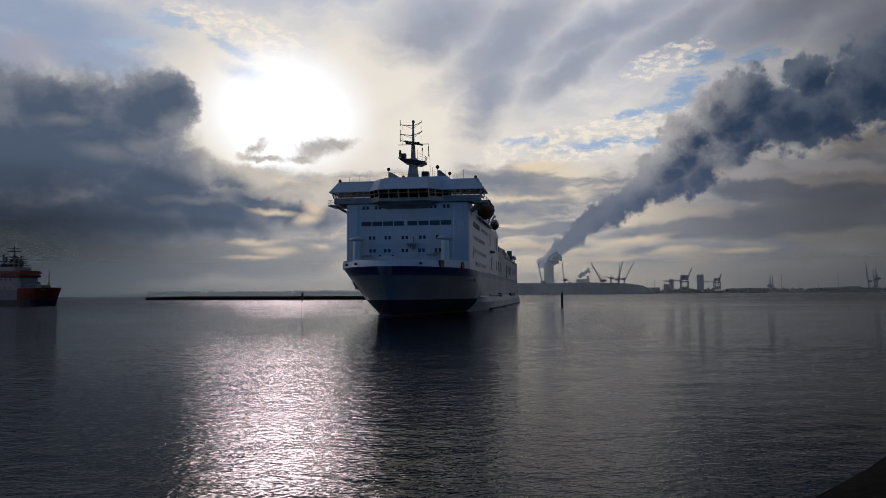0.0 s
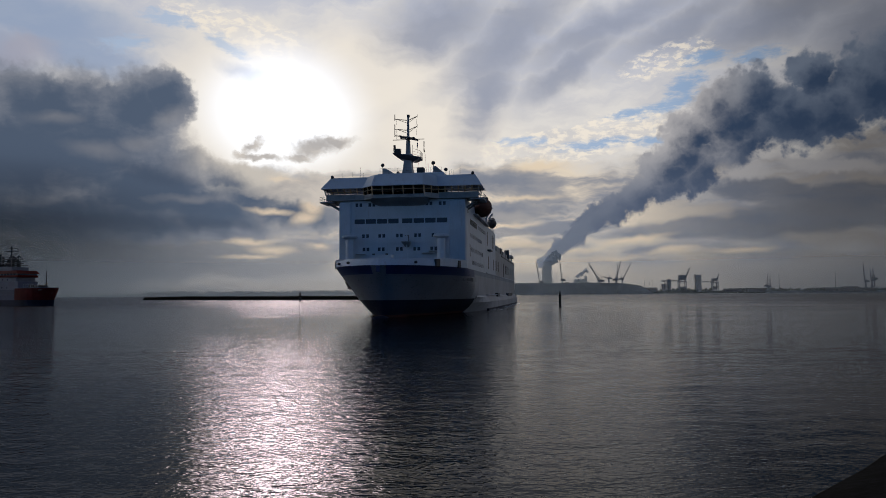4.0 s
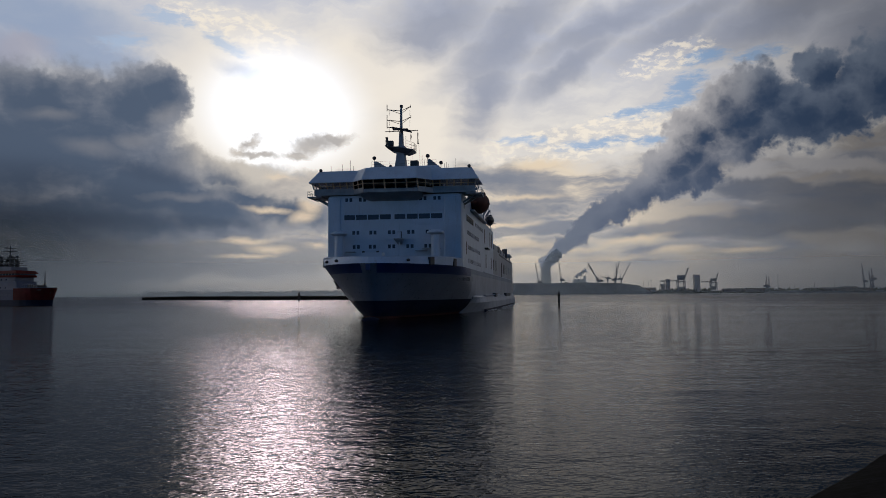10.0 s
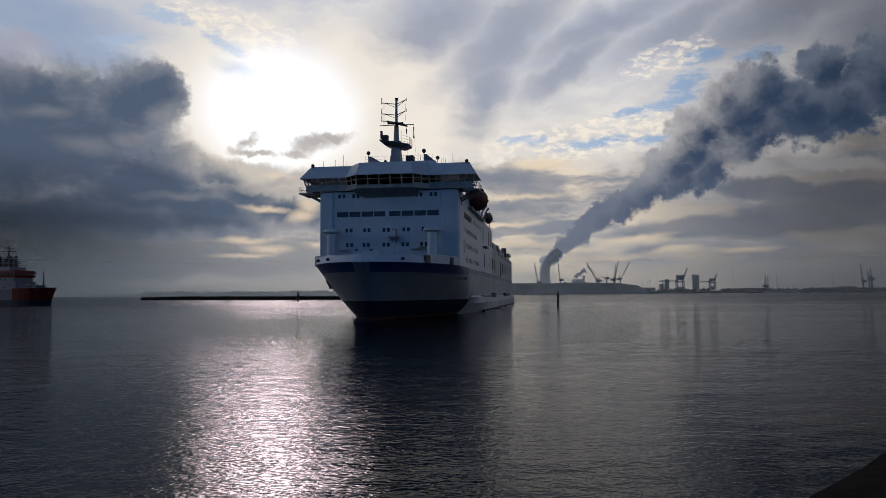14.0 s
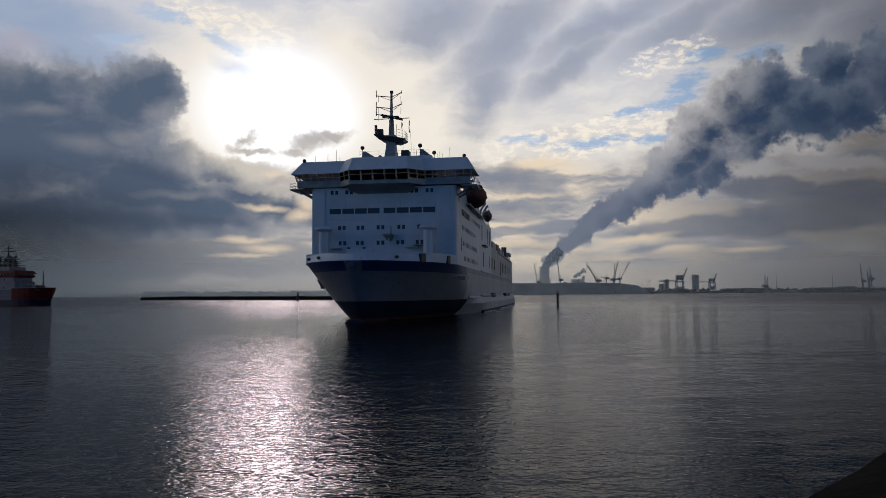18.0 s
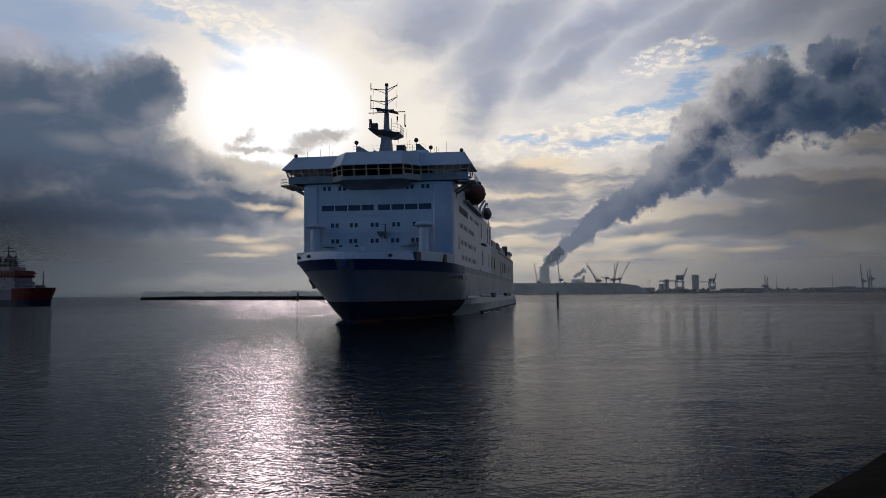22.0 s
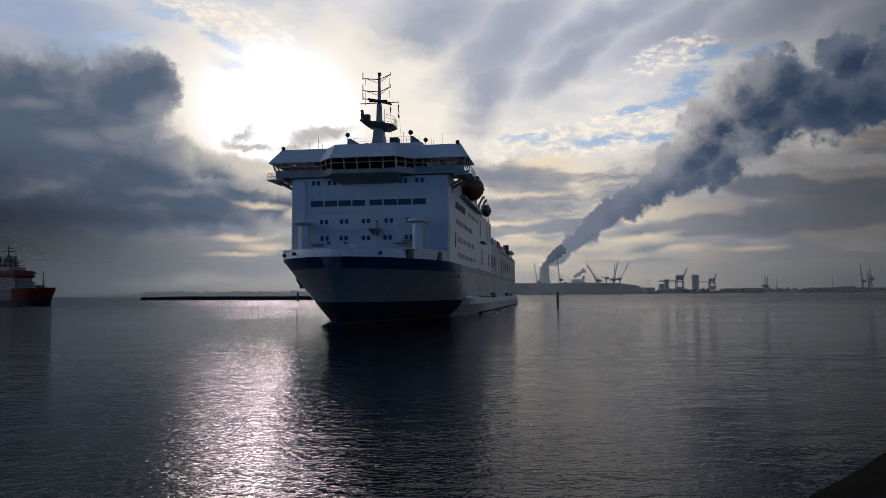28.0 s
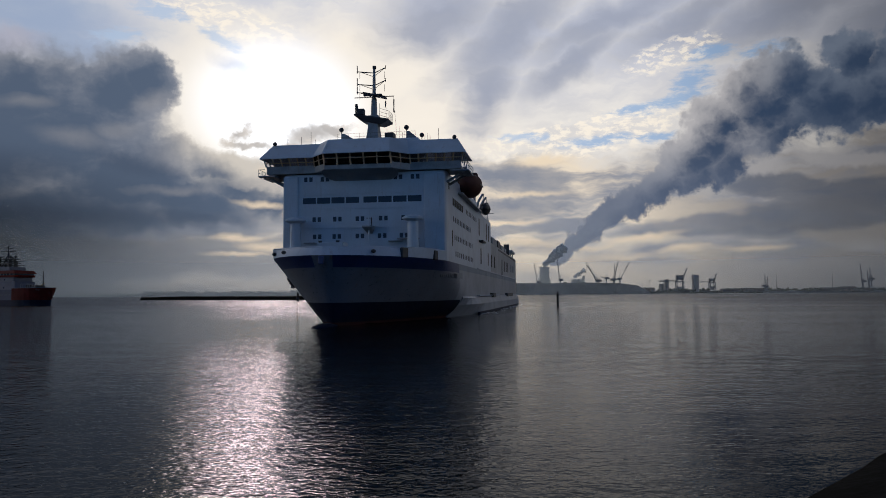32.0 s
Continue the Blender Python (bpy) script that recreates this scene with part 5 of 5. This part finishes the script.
silo(894, 2600, 19, 16, 59, CONCRETE, "tall grey silo tower on the far quay")
silo(804, 2640, 12, 12, 44, CONCRETE, "slim grey silo beside the unloader")
silo(786, 2640, 14, 12, 26, CONCRETE, "low grey silo building")


def shed(x, y, w, d, h, pitch, label):
    t = thing("warehouse", pose(x, y, 4), label, "warehouse", "quay buildings")
    part("wall", boxes((-w / 2, w / 2, -d / 2, d / 2, 0, h), bevel=0.2), BRICKWALL, t)
    part("roof", loft(bmesh.new(), [[(-w / 2 - 1, -d / 2 - 1, h), (-w / 2 - 1, 0, h + pitch), (-w / 2 - 1, d / 2 + 1, h)], [(w / 2 + 1, -d / 2 - 1, h), (w / 2 + 1, 0, h + pitch), (w / 2 + 1, d / 2 + 1, h)]], caps=True), DARKSTEEL, t)
    n = int(w / 14)
    for k in range(n):
        part("gate", boxes((-w / 2 + 5 + k * 14, -w / 2 + 11 + k * 14, -d / 2 - 0.3, -d / 2 + 0.1, 0, h * 0.7)), DARKSTEEL, t)
    return t


for x, y, w, h in ((1000, 2560, 60, 9), (1085, 2570, 70, 11), (1190, 2240, 80, 9), (1235, 2245, 46, 12), (1270, 2240, 60, 8), (1420, 2260, 50, 9), (1480, 2270, 90, 10), (640, 2540, 40, 8), (700, 2540, 60, 14)):
    shed(x, y, w, 24, h, 3.0, "low dark warehouse on the far quay")
for x, y, h in ((-700, 3150, 9), (-640, 3150, 12), (-320, 3150, 16), (-250, 3150, 12), (-420, 3160, 9)):
    shed(x, y, 34, 20, h, 4.0, "hazy house on the far shore")


def pylon(x, y, z, h, r, label, arms=0):
    t = thing("light_mast", pose(x, y, z), label, "mast", "far masts")
    part("pole", rods(((0, 0, 0), (0, 0, h), r, r * 0.5)), DARKSTEEL, t)
    if arms:
        part("lamp_head", boxes((-3, 3, -1, 1, h - 1.5, h + 0.5), bevel=0.2), DARKSTEEL, t)
    return t


for x, y, h, r, a in ((1181, 2600, 58, 0.9, 1), (1380, 2600, 60, 0.9, 1), (1402, 2600, 56, 0.9, 1), (1418, 2590, 46, 0.8, 1), (1240, 2600, 26, 0.8, 0), (732, 2600, 40, 0.8, 1), (776, 2600, 38, 0.7, 1), (1310, 2600, 30, 0.8, 0), (700, 2580, 34, 0.6, 0)):
    pylon(x, y, 6, h, r, "tall dark floodlight mast on the far quay", a)
pylon(1186, 3000, 6, 153, 0.8, "very tall slender radio mast")
pylon(-1130, 3000, 4, 62, 1.3, "slender far mast on the shore")
for x, h in ((250, 16), (262, 12), (330, 22), (342, 10), (610, 14), (625, 11)):
    pylon(x, 2250, 26, h, 0.9, "thin mast behind the stockpile", 0)
for x, w, h in ((352, 9, 4), (392, 7, 4), (408, 9, 4)):
    t = thing("conveyor_house", pose(x, 2120, 31), "small dark conveyor house on the bank", "shed", "conveyor houses")
    part("wall", boxes((-w / 2, w / 2, -4, 4, -2, h), bevel=0.2), DARKSTEEL, t)
    part("roof", boxes((-w / 2 - 0.6, w / 2 + 0.6, -4.6, 4.6, h, h + 0.5), bevel=0.1), DARKSTEEL, t)


def cooling_tower():
    t = thing("cooling_tower", pose(553, 4000, 0), "pale concrete cooling tower giving off steam", "cooling tower")
    rings = []
    for k in range(15):
        z = 145.0 * k / 14
        r = 26.0 * math.sqrt(1 + ((z - 115) / 95) ** 2)
        rings.append([(r * math.cos(a), r * math.sin(a), z) for a in np.linspace(0, 2 * math.pi, 32, endpoint=False)])
    part("shell", loft(bmesh.new(), rings), CONCRETE, t, smooth=True)
    part("rim", loft(bmesh.new(), [[(r * math.cos(a), r * math.sin(a), z) for a in np.linspace(0, 2 * math.pi, 32, endpoint=False)] for r, z in ((27.3, 143.5), (28.3, 143.5), (28.3, 146), (26.3, 146))]), CONCRETE, t)
    b = thing("power_station", pose(740, 4000, 0), "hazy power station block beside the cooling tower", "power station")
    part("boiler_house", boxes((-38, 20, -20, 20, 0, 78), bevel=1.0), CONCRETE, b)
    part("turbine_hall", boxes((-80, 60, -24, 10, 0, 40), bevel=1.0), CONCRETE, b)
    part("stair_tower", boxes((20, 30, -10, 10, 0, 96), bevel=0.6), CONCRETE, b)


cooling_tower()


def plume_puffs():
    """Steam as rigid billows on a line from the tower towards the upper right."""
    rng = random.Random(21)
    plume = thing("steam_plume", pose(0, 4000, 0), "grey backlit steam plume drifting from the cooling tower", "smoke")
    meshes = []
    for k in range(7):
        bm = bmesh.new()
        bmesh.ops.create_icosphere(bm, subdivisions=4, radius=1)
        off = Vector((k * 7.3, k * 3.1, 0))
        for v in bm.verts:
            d = v.co.normalized()
            f = 1 + 0.30 * noise.noise(d * 1.5 + off) + 0.14 * abs(noise.noise(d * 3.0 + off)) + 0.06 * abs(noise.noise(d * 6.5 + off)) + 0.02 * noise.noise(d * 14 + off)
            v.co = d * f
        me = bpy.data.meshes.new("puff")
        bm.to_mesh(me)
        bm.free()
        me.materials.append(STEAM)
        me.polygons.foreach_set("use_smooth", [True] * len(me.polygons))
        meshes.append(me)
    line = [(549, 130), (564, 162), (590, 190), (616, 214), (640, 234)]
    rows = []
    total = len(line) - 1
    for i in range(150):
        f = i / (150 - 1)
        p = f ** 1.1 * total
        k = min(int(p), total - 1)
        a, b = line[k], line[k + 1]
        x, z = a[0] + (b[0] - a[0]) * (p - k), a[1] + (b[1] - a[1]) * (p - k)
        spread = 14 + 26 * f ** 0.9
        r = (11 + 5 * f) * rng.uniform(0.7, 1.1) * (1.0 if f < 0.5 else 1.0 - 1.0 * (f - 0.5))
        if z < 165:
            r, spread = min(r, 19), 5
        ang, out = rng.uniform(0, 2 * math.pi), math.sqrt(rng.random())
        across = Vector((-0.6, 0.0, 0.8)) * math.cos(ang) * out * spread * 0.62 + Vector((0, 1, 0)) * math.sin(ang) * out * spread * 0.5
        o = shared("puff", meshes[i % 7], plume, Matrix.LocRotScale(Vector((x, 0, z)) + across, Euler((rng.uniform(0, 6), rng.uniform(0, 6), rng.uniform(0, 6))), (r, r, r * 0.9)))
        rows.append((o, Vector((x, 0, z)) + across, o.matrix_basis.to_3x3(), f))
    return rows


puffs = plume_puffs()


def small_steam():
    """A low pale cloud of steam that hangs over the power station."""
    rng = random.Random(4)
    cloud = thing("steam_wisp", pose(0, 4030, 0), "small pale steam cloud hanging over the power station", "smoke")
    meshes = []
    for k in range(4):
        bm = bmesh.new()
        bmesh.ops.create_icosphere(bm, subdivisions=3, radius=1)
        for v in bm.verts:
            d = v.co.normalized()
            v.co = d * (1 + 0.3 * noise.noise(d * 1.6 + Vector((k * 4.1, 2, 1))) + 0.1 * abs(noise.noise(d * 4 + Vector((1, k * 3.3, 0)))))
        me = bpy.data.meshes.new("puff")
        bm.to_mesh(me)
        bm.free()
        me.materials.append(STEAM)
        me.polygons.foreach_set("use_smooth", [True] * len(me.polygons))
        meshes.append(me)
    for i in range(26):
        f = rng.random()
        r = rng.uniform(3.5, 7.5) * (1 - 0.3 * f)
        x, z = 716 + 64 * f + rng.uniform(-5, 5), 88 + 44 * f + rng.uniform(-12, 9)
        shared("puff", meshes[i % 4], cloud, Matrix.LocRotScale((x, rng.uniform(-12, 12), z), Euler((rng.uniform(0, 6), rng.uniform(0, 6), 0)), (r * 1.3, r, r * 0.85)))


small_steam()

# ---- marks in the water ----


def dolphin(x, y, h, r, label):
    t = thing("mooring_pile", pose(x, y, 0), label, "pile", "marker piles")
    part("shaft", rods(((0, 0, -2), (0, 0, h * 0.62), r, r), ((0, 0, h * 0.6), (0, 0, h * 0.86), r * 1.15, r * 0.9), n=12), TIMBER, t)
    part("cap", rods(((0, 0, h * 0.85), (0, 0, h), r * 0.8, r * 0.2), n=12), DARKSTEEL, t)
    part("fender_band", rods(((0, 0, h * 0.28), (0, 0, h * 0.36), r * 1.12, r * 1.12), n=12), DARKSTEEL, t)
    return t


dolphin(42.8, 275, 5.4, 0.42, "dark timber marker pile standing in the water")
dolphin(-92.7, 468, 6.1, 0.75, "dark timber pile before the breakwater")
dolphin(-498, 970, 4.6, 0.6, "small far marker pile")
dolphin(600, 1600, 6.0, 1.0, "small far marker pile")
dolphin(205, 1500, 5.0, 1.0, "small far marker pile")
for x, y in ((815, 2050), (445, 1900)):
    dolphin(x, y, 8.0, 1.6, "small far marker pile")


# ---- the red and blue service vessel, bow towards the ferry ----


def service_vessel():
    v = thing("service_vessel", pose(-184.0, 345, 0, 0, 0, -24), "red and blue harbour service vessel with a white bridge, lying still", "ship")

    # x aft is negative; the stem is at x = 0
    def beam(x, z):
        f = max(0.0, min(1.0, z / 8))
        s = max(0.0, min(1.0, (-x + (-1.8 + 2.6 * f)) / (16 - 5 * f)))
        return 6.2 * (1 - (1 - s) ** 2.0) ** 0.6 + 0.02
    levels = [-1, 0.8, 2.6, 4.5, 6.5, 8.3]
    xs = [0.8, 0.3, -0.8, -2.5, -5, -8, -11, -15, -19.5, -19.6, -30, -45, -58]
    for side in (1, -1):
        bm = bmesh.new()
        rings = []
        for z in levels:
            rings.append([(x - 0.14 * (8.3 - z) * max(0.0, 1 + x / 12), side * beam(x, z), z if x > -19.55 else min(z, 5.0)) for x in xs])
        loft(bm, rings, closed=False)
        bm.faces.ensure_lookup_table()
        for f in bm.faces:
            c = f.calc_center_median()
            f.material_index = 1 if c.z < 1.7 else 0 if c.x > -18.5 else 2
        part("hull_side", bm, [REDHULL, BOOT, BLUESHIP], v, "red bow and dark blue side", smooth=False)
    part("deck", boxes((-57, -19.5, -6, 6, 4.6, 4.9), (-19.5, -3, -5, 5, 7.2, 7.5)), DECK, v)
    for side in (1, -1):
        part("bulwark_rail", tube([(x, side * beam(x, 8.3), 8.35) for x in xs[:9]], 0.16), DIMWHITE, v)
    part("bow_fender", rods(((-1.0, -1.2, 6.0), (-1.0, 1.2, 6.0), 0.6), n=12), DARKSTEEL, v, "black rubber bow fender")
    part("deckhouse", boxes((-34, -9.0, -5.2, 5.2, 4.8, 11.5), bevel=0.3), BLUEWHITE, v, "pale blue and white deckhouse")
    part("deckhouse_stripe", boxes((-33.9, -8.96, -5.24, 5.24, 5.2, 7.6)), BLUESHIP, v, "dark blue stripe")
    part("upper_house", boxes((-33, -10.5, -4.9, 4.9, 11.4, 13.6), bevel=0.3), DIMWHITE, v, "white upper house")
    bridge_house = part("bridge_house", loft(bmesh.new(), [[(-30, -5.4, 13.5), (-9.5, -5.4, 13.5), (-9.5, 5.4, 13.5), (-30, 5.4, 13.5)], [(-30, -5.4, 14.5), (-9.0, -5.4, 14.5), (-9.0, 5.4, 14.5), (-30, 5.4, 14.5)]], caps=True), REDHULL, v, "red bridge house with dark windows")
    for k in range(8):
        for sy in (-5.12, 4.92):
            part("bridge_pane", boxes((-28.15 + k * 2.2, -26.35 + k * 2.2, sy, sy + 0.2, 14.3, 15.4)), DARKGLASS, bridge_house)
    for k in range(5):
        part("bridge_pane", boxes((-9.75, -9.6, -4.9 + k * 2.0, -3.1 + k * 2.0, 14.3, 15.4)), DARKGLASS, bridge_house)
    part("bridge_core", boxes((-28.5, -9.9, -4.9, 4.9, 14.2, 15.4)), DARKSTEEL, bridge_house)
    part("bridge_roof", loft(bmesh.new(), [[(-30, -5.8, 15.3), (-8.6, -5.8, 15.3), (-8.6, 5.8, 15.3), (-30, 5.8, 15.3)], [(-30, -5.2, 16.8), (-10.2, -5.2, 16.8), (-10.2, 5.2, 16.8), (-30, 5.2, 16.8)]], caps=True), REDHULL, bridge_house, "red roof of the bridge")
    for k in range(9):
        part("mullion", boxes((-28.5 + k * 2.2, -28.2 + k * 2.2, -5.2, -5.0, 14.2, 15.5)), DIMWHITE, bridge_house)
    for x in (-31, -27.5, -24, -20.5, -17):
        for z in (8.6, 12.4):
            o = window(0.9, 0.8, v, pose(x, -5.21 if z < 10 else -4.91, z), frame_mat=DIMWHITE)
    part("funnel", boxes((-31, -26, -3.8, -1.2, 16.4, 20.5), (-31, -26, 1.2, 3.8, 16.4, 20.5), bevel=0.3), DIMWHITE, v, "pair of white funnels")
    part("radar_house", boxes((-27.5, -14.5, -4.2, 4.2, 16.4, 18.6), bevel=0.3), DIMWHITE, v, "white house below the mast")
    mast = part("mast", rods(((-21.5, 0, 18.8), (-21.5, 0, 29.2), 0.55, 0.25), ((-24, -1.6, 18.8), (-21.5, 0, 25), 0.25), ((-24, 1.6, 18.8), (-21.5, 0, 25), 0.25)), DARKSTEEL, v, "dark lattice mast")
    for z, w in ((28.0, 2.2), (26.4, 2.6), (23.6, 3.4), (21.4, 5.2), (19.6, 5.8)):
        part("yard", rods(((-21.5 - w * 0.7, -w, z), (-21.5 + w * 0.7, w, z), 0.16), ((-21.5, -w, z), (-21.5, w, z), 0.16)), DARKSTEEL, mast)
    for x, y, w, z0, z1 in ((-25.2, -1.8, 0.5, 19, 23.6), (-18.6, -1.6, 0.45, 18.5, 22.8), (-22.8, 1.8, 0.5, 19, 24.4), (-16.4, 0.6, 0.4, 16.4, 21.6), (-20.0, 2.2, 0.4, 18.5, 22.2)):
        part("gear_post", boxes((x - w, x + w, y - w, y + w, z0, z1), bevel=0.1), DARKSTEEL, v)
    for z in (20.2, 22.3):
        part("gear_platform", boxes((-26.5, -15.5, -2.4, 2.4, z, z + 0.35), bevel=0.1), DARKSTEEL, v)
    for x, y, z in ((-26, -2.5, 24.5), (-17.6, 1.0, 23.8), (-16.8, -1.5, 22.4), (-27.0, 2.0, 22.6), (-24.0, 0.5, 21.8), (-19.3, -1.4, 22.0)):
        part("lamp_post", rods(((x, y, 16.4), (x, y, z), 0.2), n=5), DARKSTEEL, v)
        part("fire_monitor", ball(bmesh.new(), (x, y, z), 0.75, 0.6, 0.6, 8), DARKSTEEL, v)
    for o in v.children:
        if o.name.split(".")[0] not in ("hull_side", "deck", "bulwark_rail", "bow_fender"):
            o.matrix_basis = Matrix.Translation((-9.5, 0, 0)) @ o.matrix_basis
    part("foremast", rods(((-6.0, 0, 7.3), (-6.0, 0, 16.4), 0.34, 0.16), ((-6.0, -1.4, 14.0), (-6.0, 1.4, 14.0), 0.12), ((-7.1, 0, 14.0), (-4.9, 0, 14.0), 0.12)), DARKSTEEL, v)
    part("anchor_winch", boxes((-11.5, -7.5, -2.5, 2.5, 7.4, 9.6), bevel=0.4), DARKSTEEL, v)
    part("deck_winch", rods(((-13.5, -2.6, 8.8), (-13.5, 2.6, 8.8), 1.2), n=12), DARKSTEEL, v)
    for k in range(7):
        part("rail_post", rods(((-15.5 + k * 1.6, -4.6, 8.2), (-15.5 + k * 1.6, -4.6, 10.2), 0.07), n=4), GREYSTEEL, v)
    part("rail", rods(((-15.5, -4.6, 10.2), (-5.5, -3.9, 10.2), 0.07), n=4), GREYSTEEL, v)
    part("crane_jib", rods(((-11.5, 2, 9), (-6, 0.5, 10.4), 0.3)), YELLOWSTEEL, v)
    return v


service_vessel()

# ---- the near bank on which the viewer stands ----


def near_bank():
    bm = bmesh.new()
    rings = []
    for k in range(30):
        f = -9 + k * 1.6
        # the foot of the slope runs from the viewer's feet away to the right
        fx, fy = 8.08 + f * 0.701, 16.49 + f * 0.713
        n = 0.05 * math.sin(k * 2.1)
        rings.append([(fx - 0.8, fy + 0.8, -1.2), (fx + 0.3 + n, fy - 0.3, 0.3), (fx + 2.0, fy - 2.0, 1.05 + n), (fx + 4.2, fy - 4.2, 1.9), (fx + 30, fy - 30, 2.7)])
    loft(bm, rings, closed=False)
    tagged(part("bank", bm, STONE), "dark sloping stone bank", "bank", kind="structure")
    tagged(part("quay_path", boxes((-40, 8, -30, 1.0, -1.0, 2.9), bevel=0.2), CONCRETE), "concrete quay on which the viewer stands", "quay", kind="structure")
    rng = random.Random(8)
    meshes = []
    for k in range(6):
        b = bmesh.new()
        bmesh.ops.create_icosphere(b, subdivisions=3, radius=1)
        off = Vector((k * 5.1, k * 2.7, 1))
        for v in b.verts:
            d = v.co.normalized()
            v.co = d * (1 + 0.35 * noise.noise(d * 1.3 + off) + 0.12 * noise.noise(d * 4 + off))
        for axis in range(5):
            nrm = Vector((rng.uniform(-1, 1), rng.uniform(-1, 1), rng.uniform(-1, 1))).normalized()
            bmesh.ops.bisect_plane(b, geom=b.verts[:] + b.edges[:] + b.faces[:], plane_co=nrm * 0.78, plane_no=nrm, clear_outer=True)
            bmesh.ops.holes_fill(b, edges=[e for e in b.edges if e.is_boundary])
        me = bpy.data.meshes.new("boulder")
        b.to_mesh(me)
        b.free()
        me.materials.append(STONE)
        meshes.append(me)
    for i in range(48):
        f, up = rng.uniform(-4, 9), 0.12 + 0.88 * rng.random() ** 1.2
        fx, fy = 8.08 + f * 0.701 + up * 3.4, 16.49 + f * 0.713 - up * 3.4
        r = rng.uniform(0.07, 0.17)
        o = new("boulder", meshes[i % 6])
        o.matrix_basis = Matrix.LocRotScale((fx, fy, up * 1.35), Euler((rng.uniform(0, 6), rng.uniform(0, 6), rng.uniform(0, 6))), (r, r * rng.uniform(0.7, 1.2), r * rng.uniform(0.6, 0.9)))
        tagged(o, "dark rough boulder of the bank's edge", "stone", "bank boulders")


near_bank()
# out of view: added to keep the low sky's light off the ferry's hull
tagged(part("town_wall", boxes((-420, 420, -46, -40, -1, 24)), CONCRETE), "unseen wall behind the viewer, added to block low sky light", "wall", kind="structure")


def haze_sheet_material(low, high):
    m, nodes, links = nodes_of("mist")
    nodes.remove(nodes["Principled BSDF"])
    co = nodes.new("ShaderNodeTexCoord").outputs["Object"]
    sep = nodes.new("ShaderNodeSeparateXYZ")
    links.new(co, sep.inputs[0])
    factor = span(m, sep.outputs[2], 0.0, high, low, 0.0)
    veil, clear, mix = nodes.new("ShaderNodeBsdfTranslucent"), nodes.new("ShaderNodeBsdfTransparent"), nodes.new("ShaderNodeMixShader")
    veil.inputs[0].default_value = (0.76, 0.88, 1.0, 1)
    links.new(factor, mix.inputs[0])
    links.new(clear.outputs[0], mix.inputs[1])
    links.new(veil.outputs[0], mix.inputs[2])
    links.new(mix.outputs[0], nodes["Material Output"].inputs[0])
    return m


# curved translucent sheet, added so that things behind it look hazy
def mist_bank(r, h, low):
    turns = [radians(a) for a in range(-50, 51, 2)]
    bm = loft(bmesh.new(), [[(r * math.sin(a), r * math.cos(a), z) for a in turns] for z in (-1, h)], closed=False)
    tagged(part("mist_bank", bm, haze_sheet_material(low, h * 0.95), smooth=True), "translucent sheet added to put haze over the far shore", "mist", kind="structure")


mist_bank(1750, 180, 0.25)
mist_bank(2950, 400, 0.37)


# ---- what moves ----


def motions():
    path = ((0, -8.98, 162.89, 8.76), (3, -9.28, 158.81, 8.66), (6, -9.6, 154.54, 8.58), (9, -10.07, 150.16, 8.52), (12, -10.45, 145.88, 8.5), (14.5, -10.75, 142.39, 8.53), (16.5, -11.03, 139.64, 8.58),
            (19, -11.43, 136.28, 8.68), (22, -11.89, 132.49, 8.83), (25, -12.32, 128.93, 8.98), (28, -12.72, 125.53, 9.12), (30, -13.02, 123.43, 9.21), (32, -13.31, 121.46, 9.29))
    walk(ferry, [(t, pose(x, y, 0, 0, 0, -a)) for t, x, y, a in path])
    way = Vector((0.12, -1.0, 0.0))
    for layer, speed in ((veil, 4.0), (banks, 6.5), (heaps, 12.0), (steam_cloud, 11.5)):
        walk(layer, [(t, Matrix.Translation(way * speed * (t - 16.5))) for t in (0, 16.5, 32)])
    walk(water, [(t, Matrix.Translation((-0.10 * (t - 16), -0.28 * (t - 16), 0))) for t in (0, 16, 32)])
    for o, place, turn, f in puffs:
        drift = Vector((1.9, 0, 1.5)) * (0.55 + 0.35 * f)
        low = max(0.0, min(1.0, (170 - place.z) / 40))
        drift = drift.lerp(Vector((0.3, 0, 1.9)), low)
        q, s = o.rotation_euler.to_quaternion(), o.scale.copy()
        walk(o, [(t, Matrix.LocRotScale(place + drift * (t - 16), q, None)) for t in (0, 16, 32)])
        o.scale = s


motions()
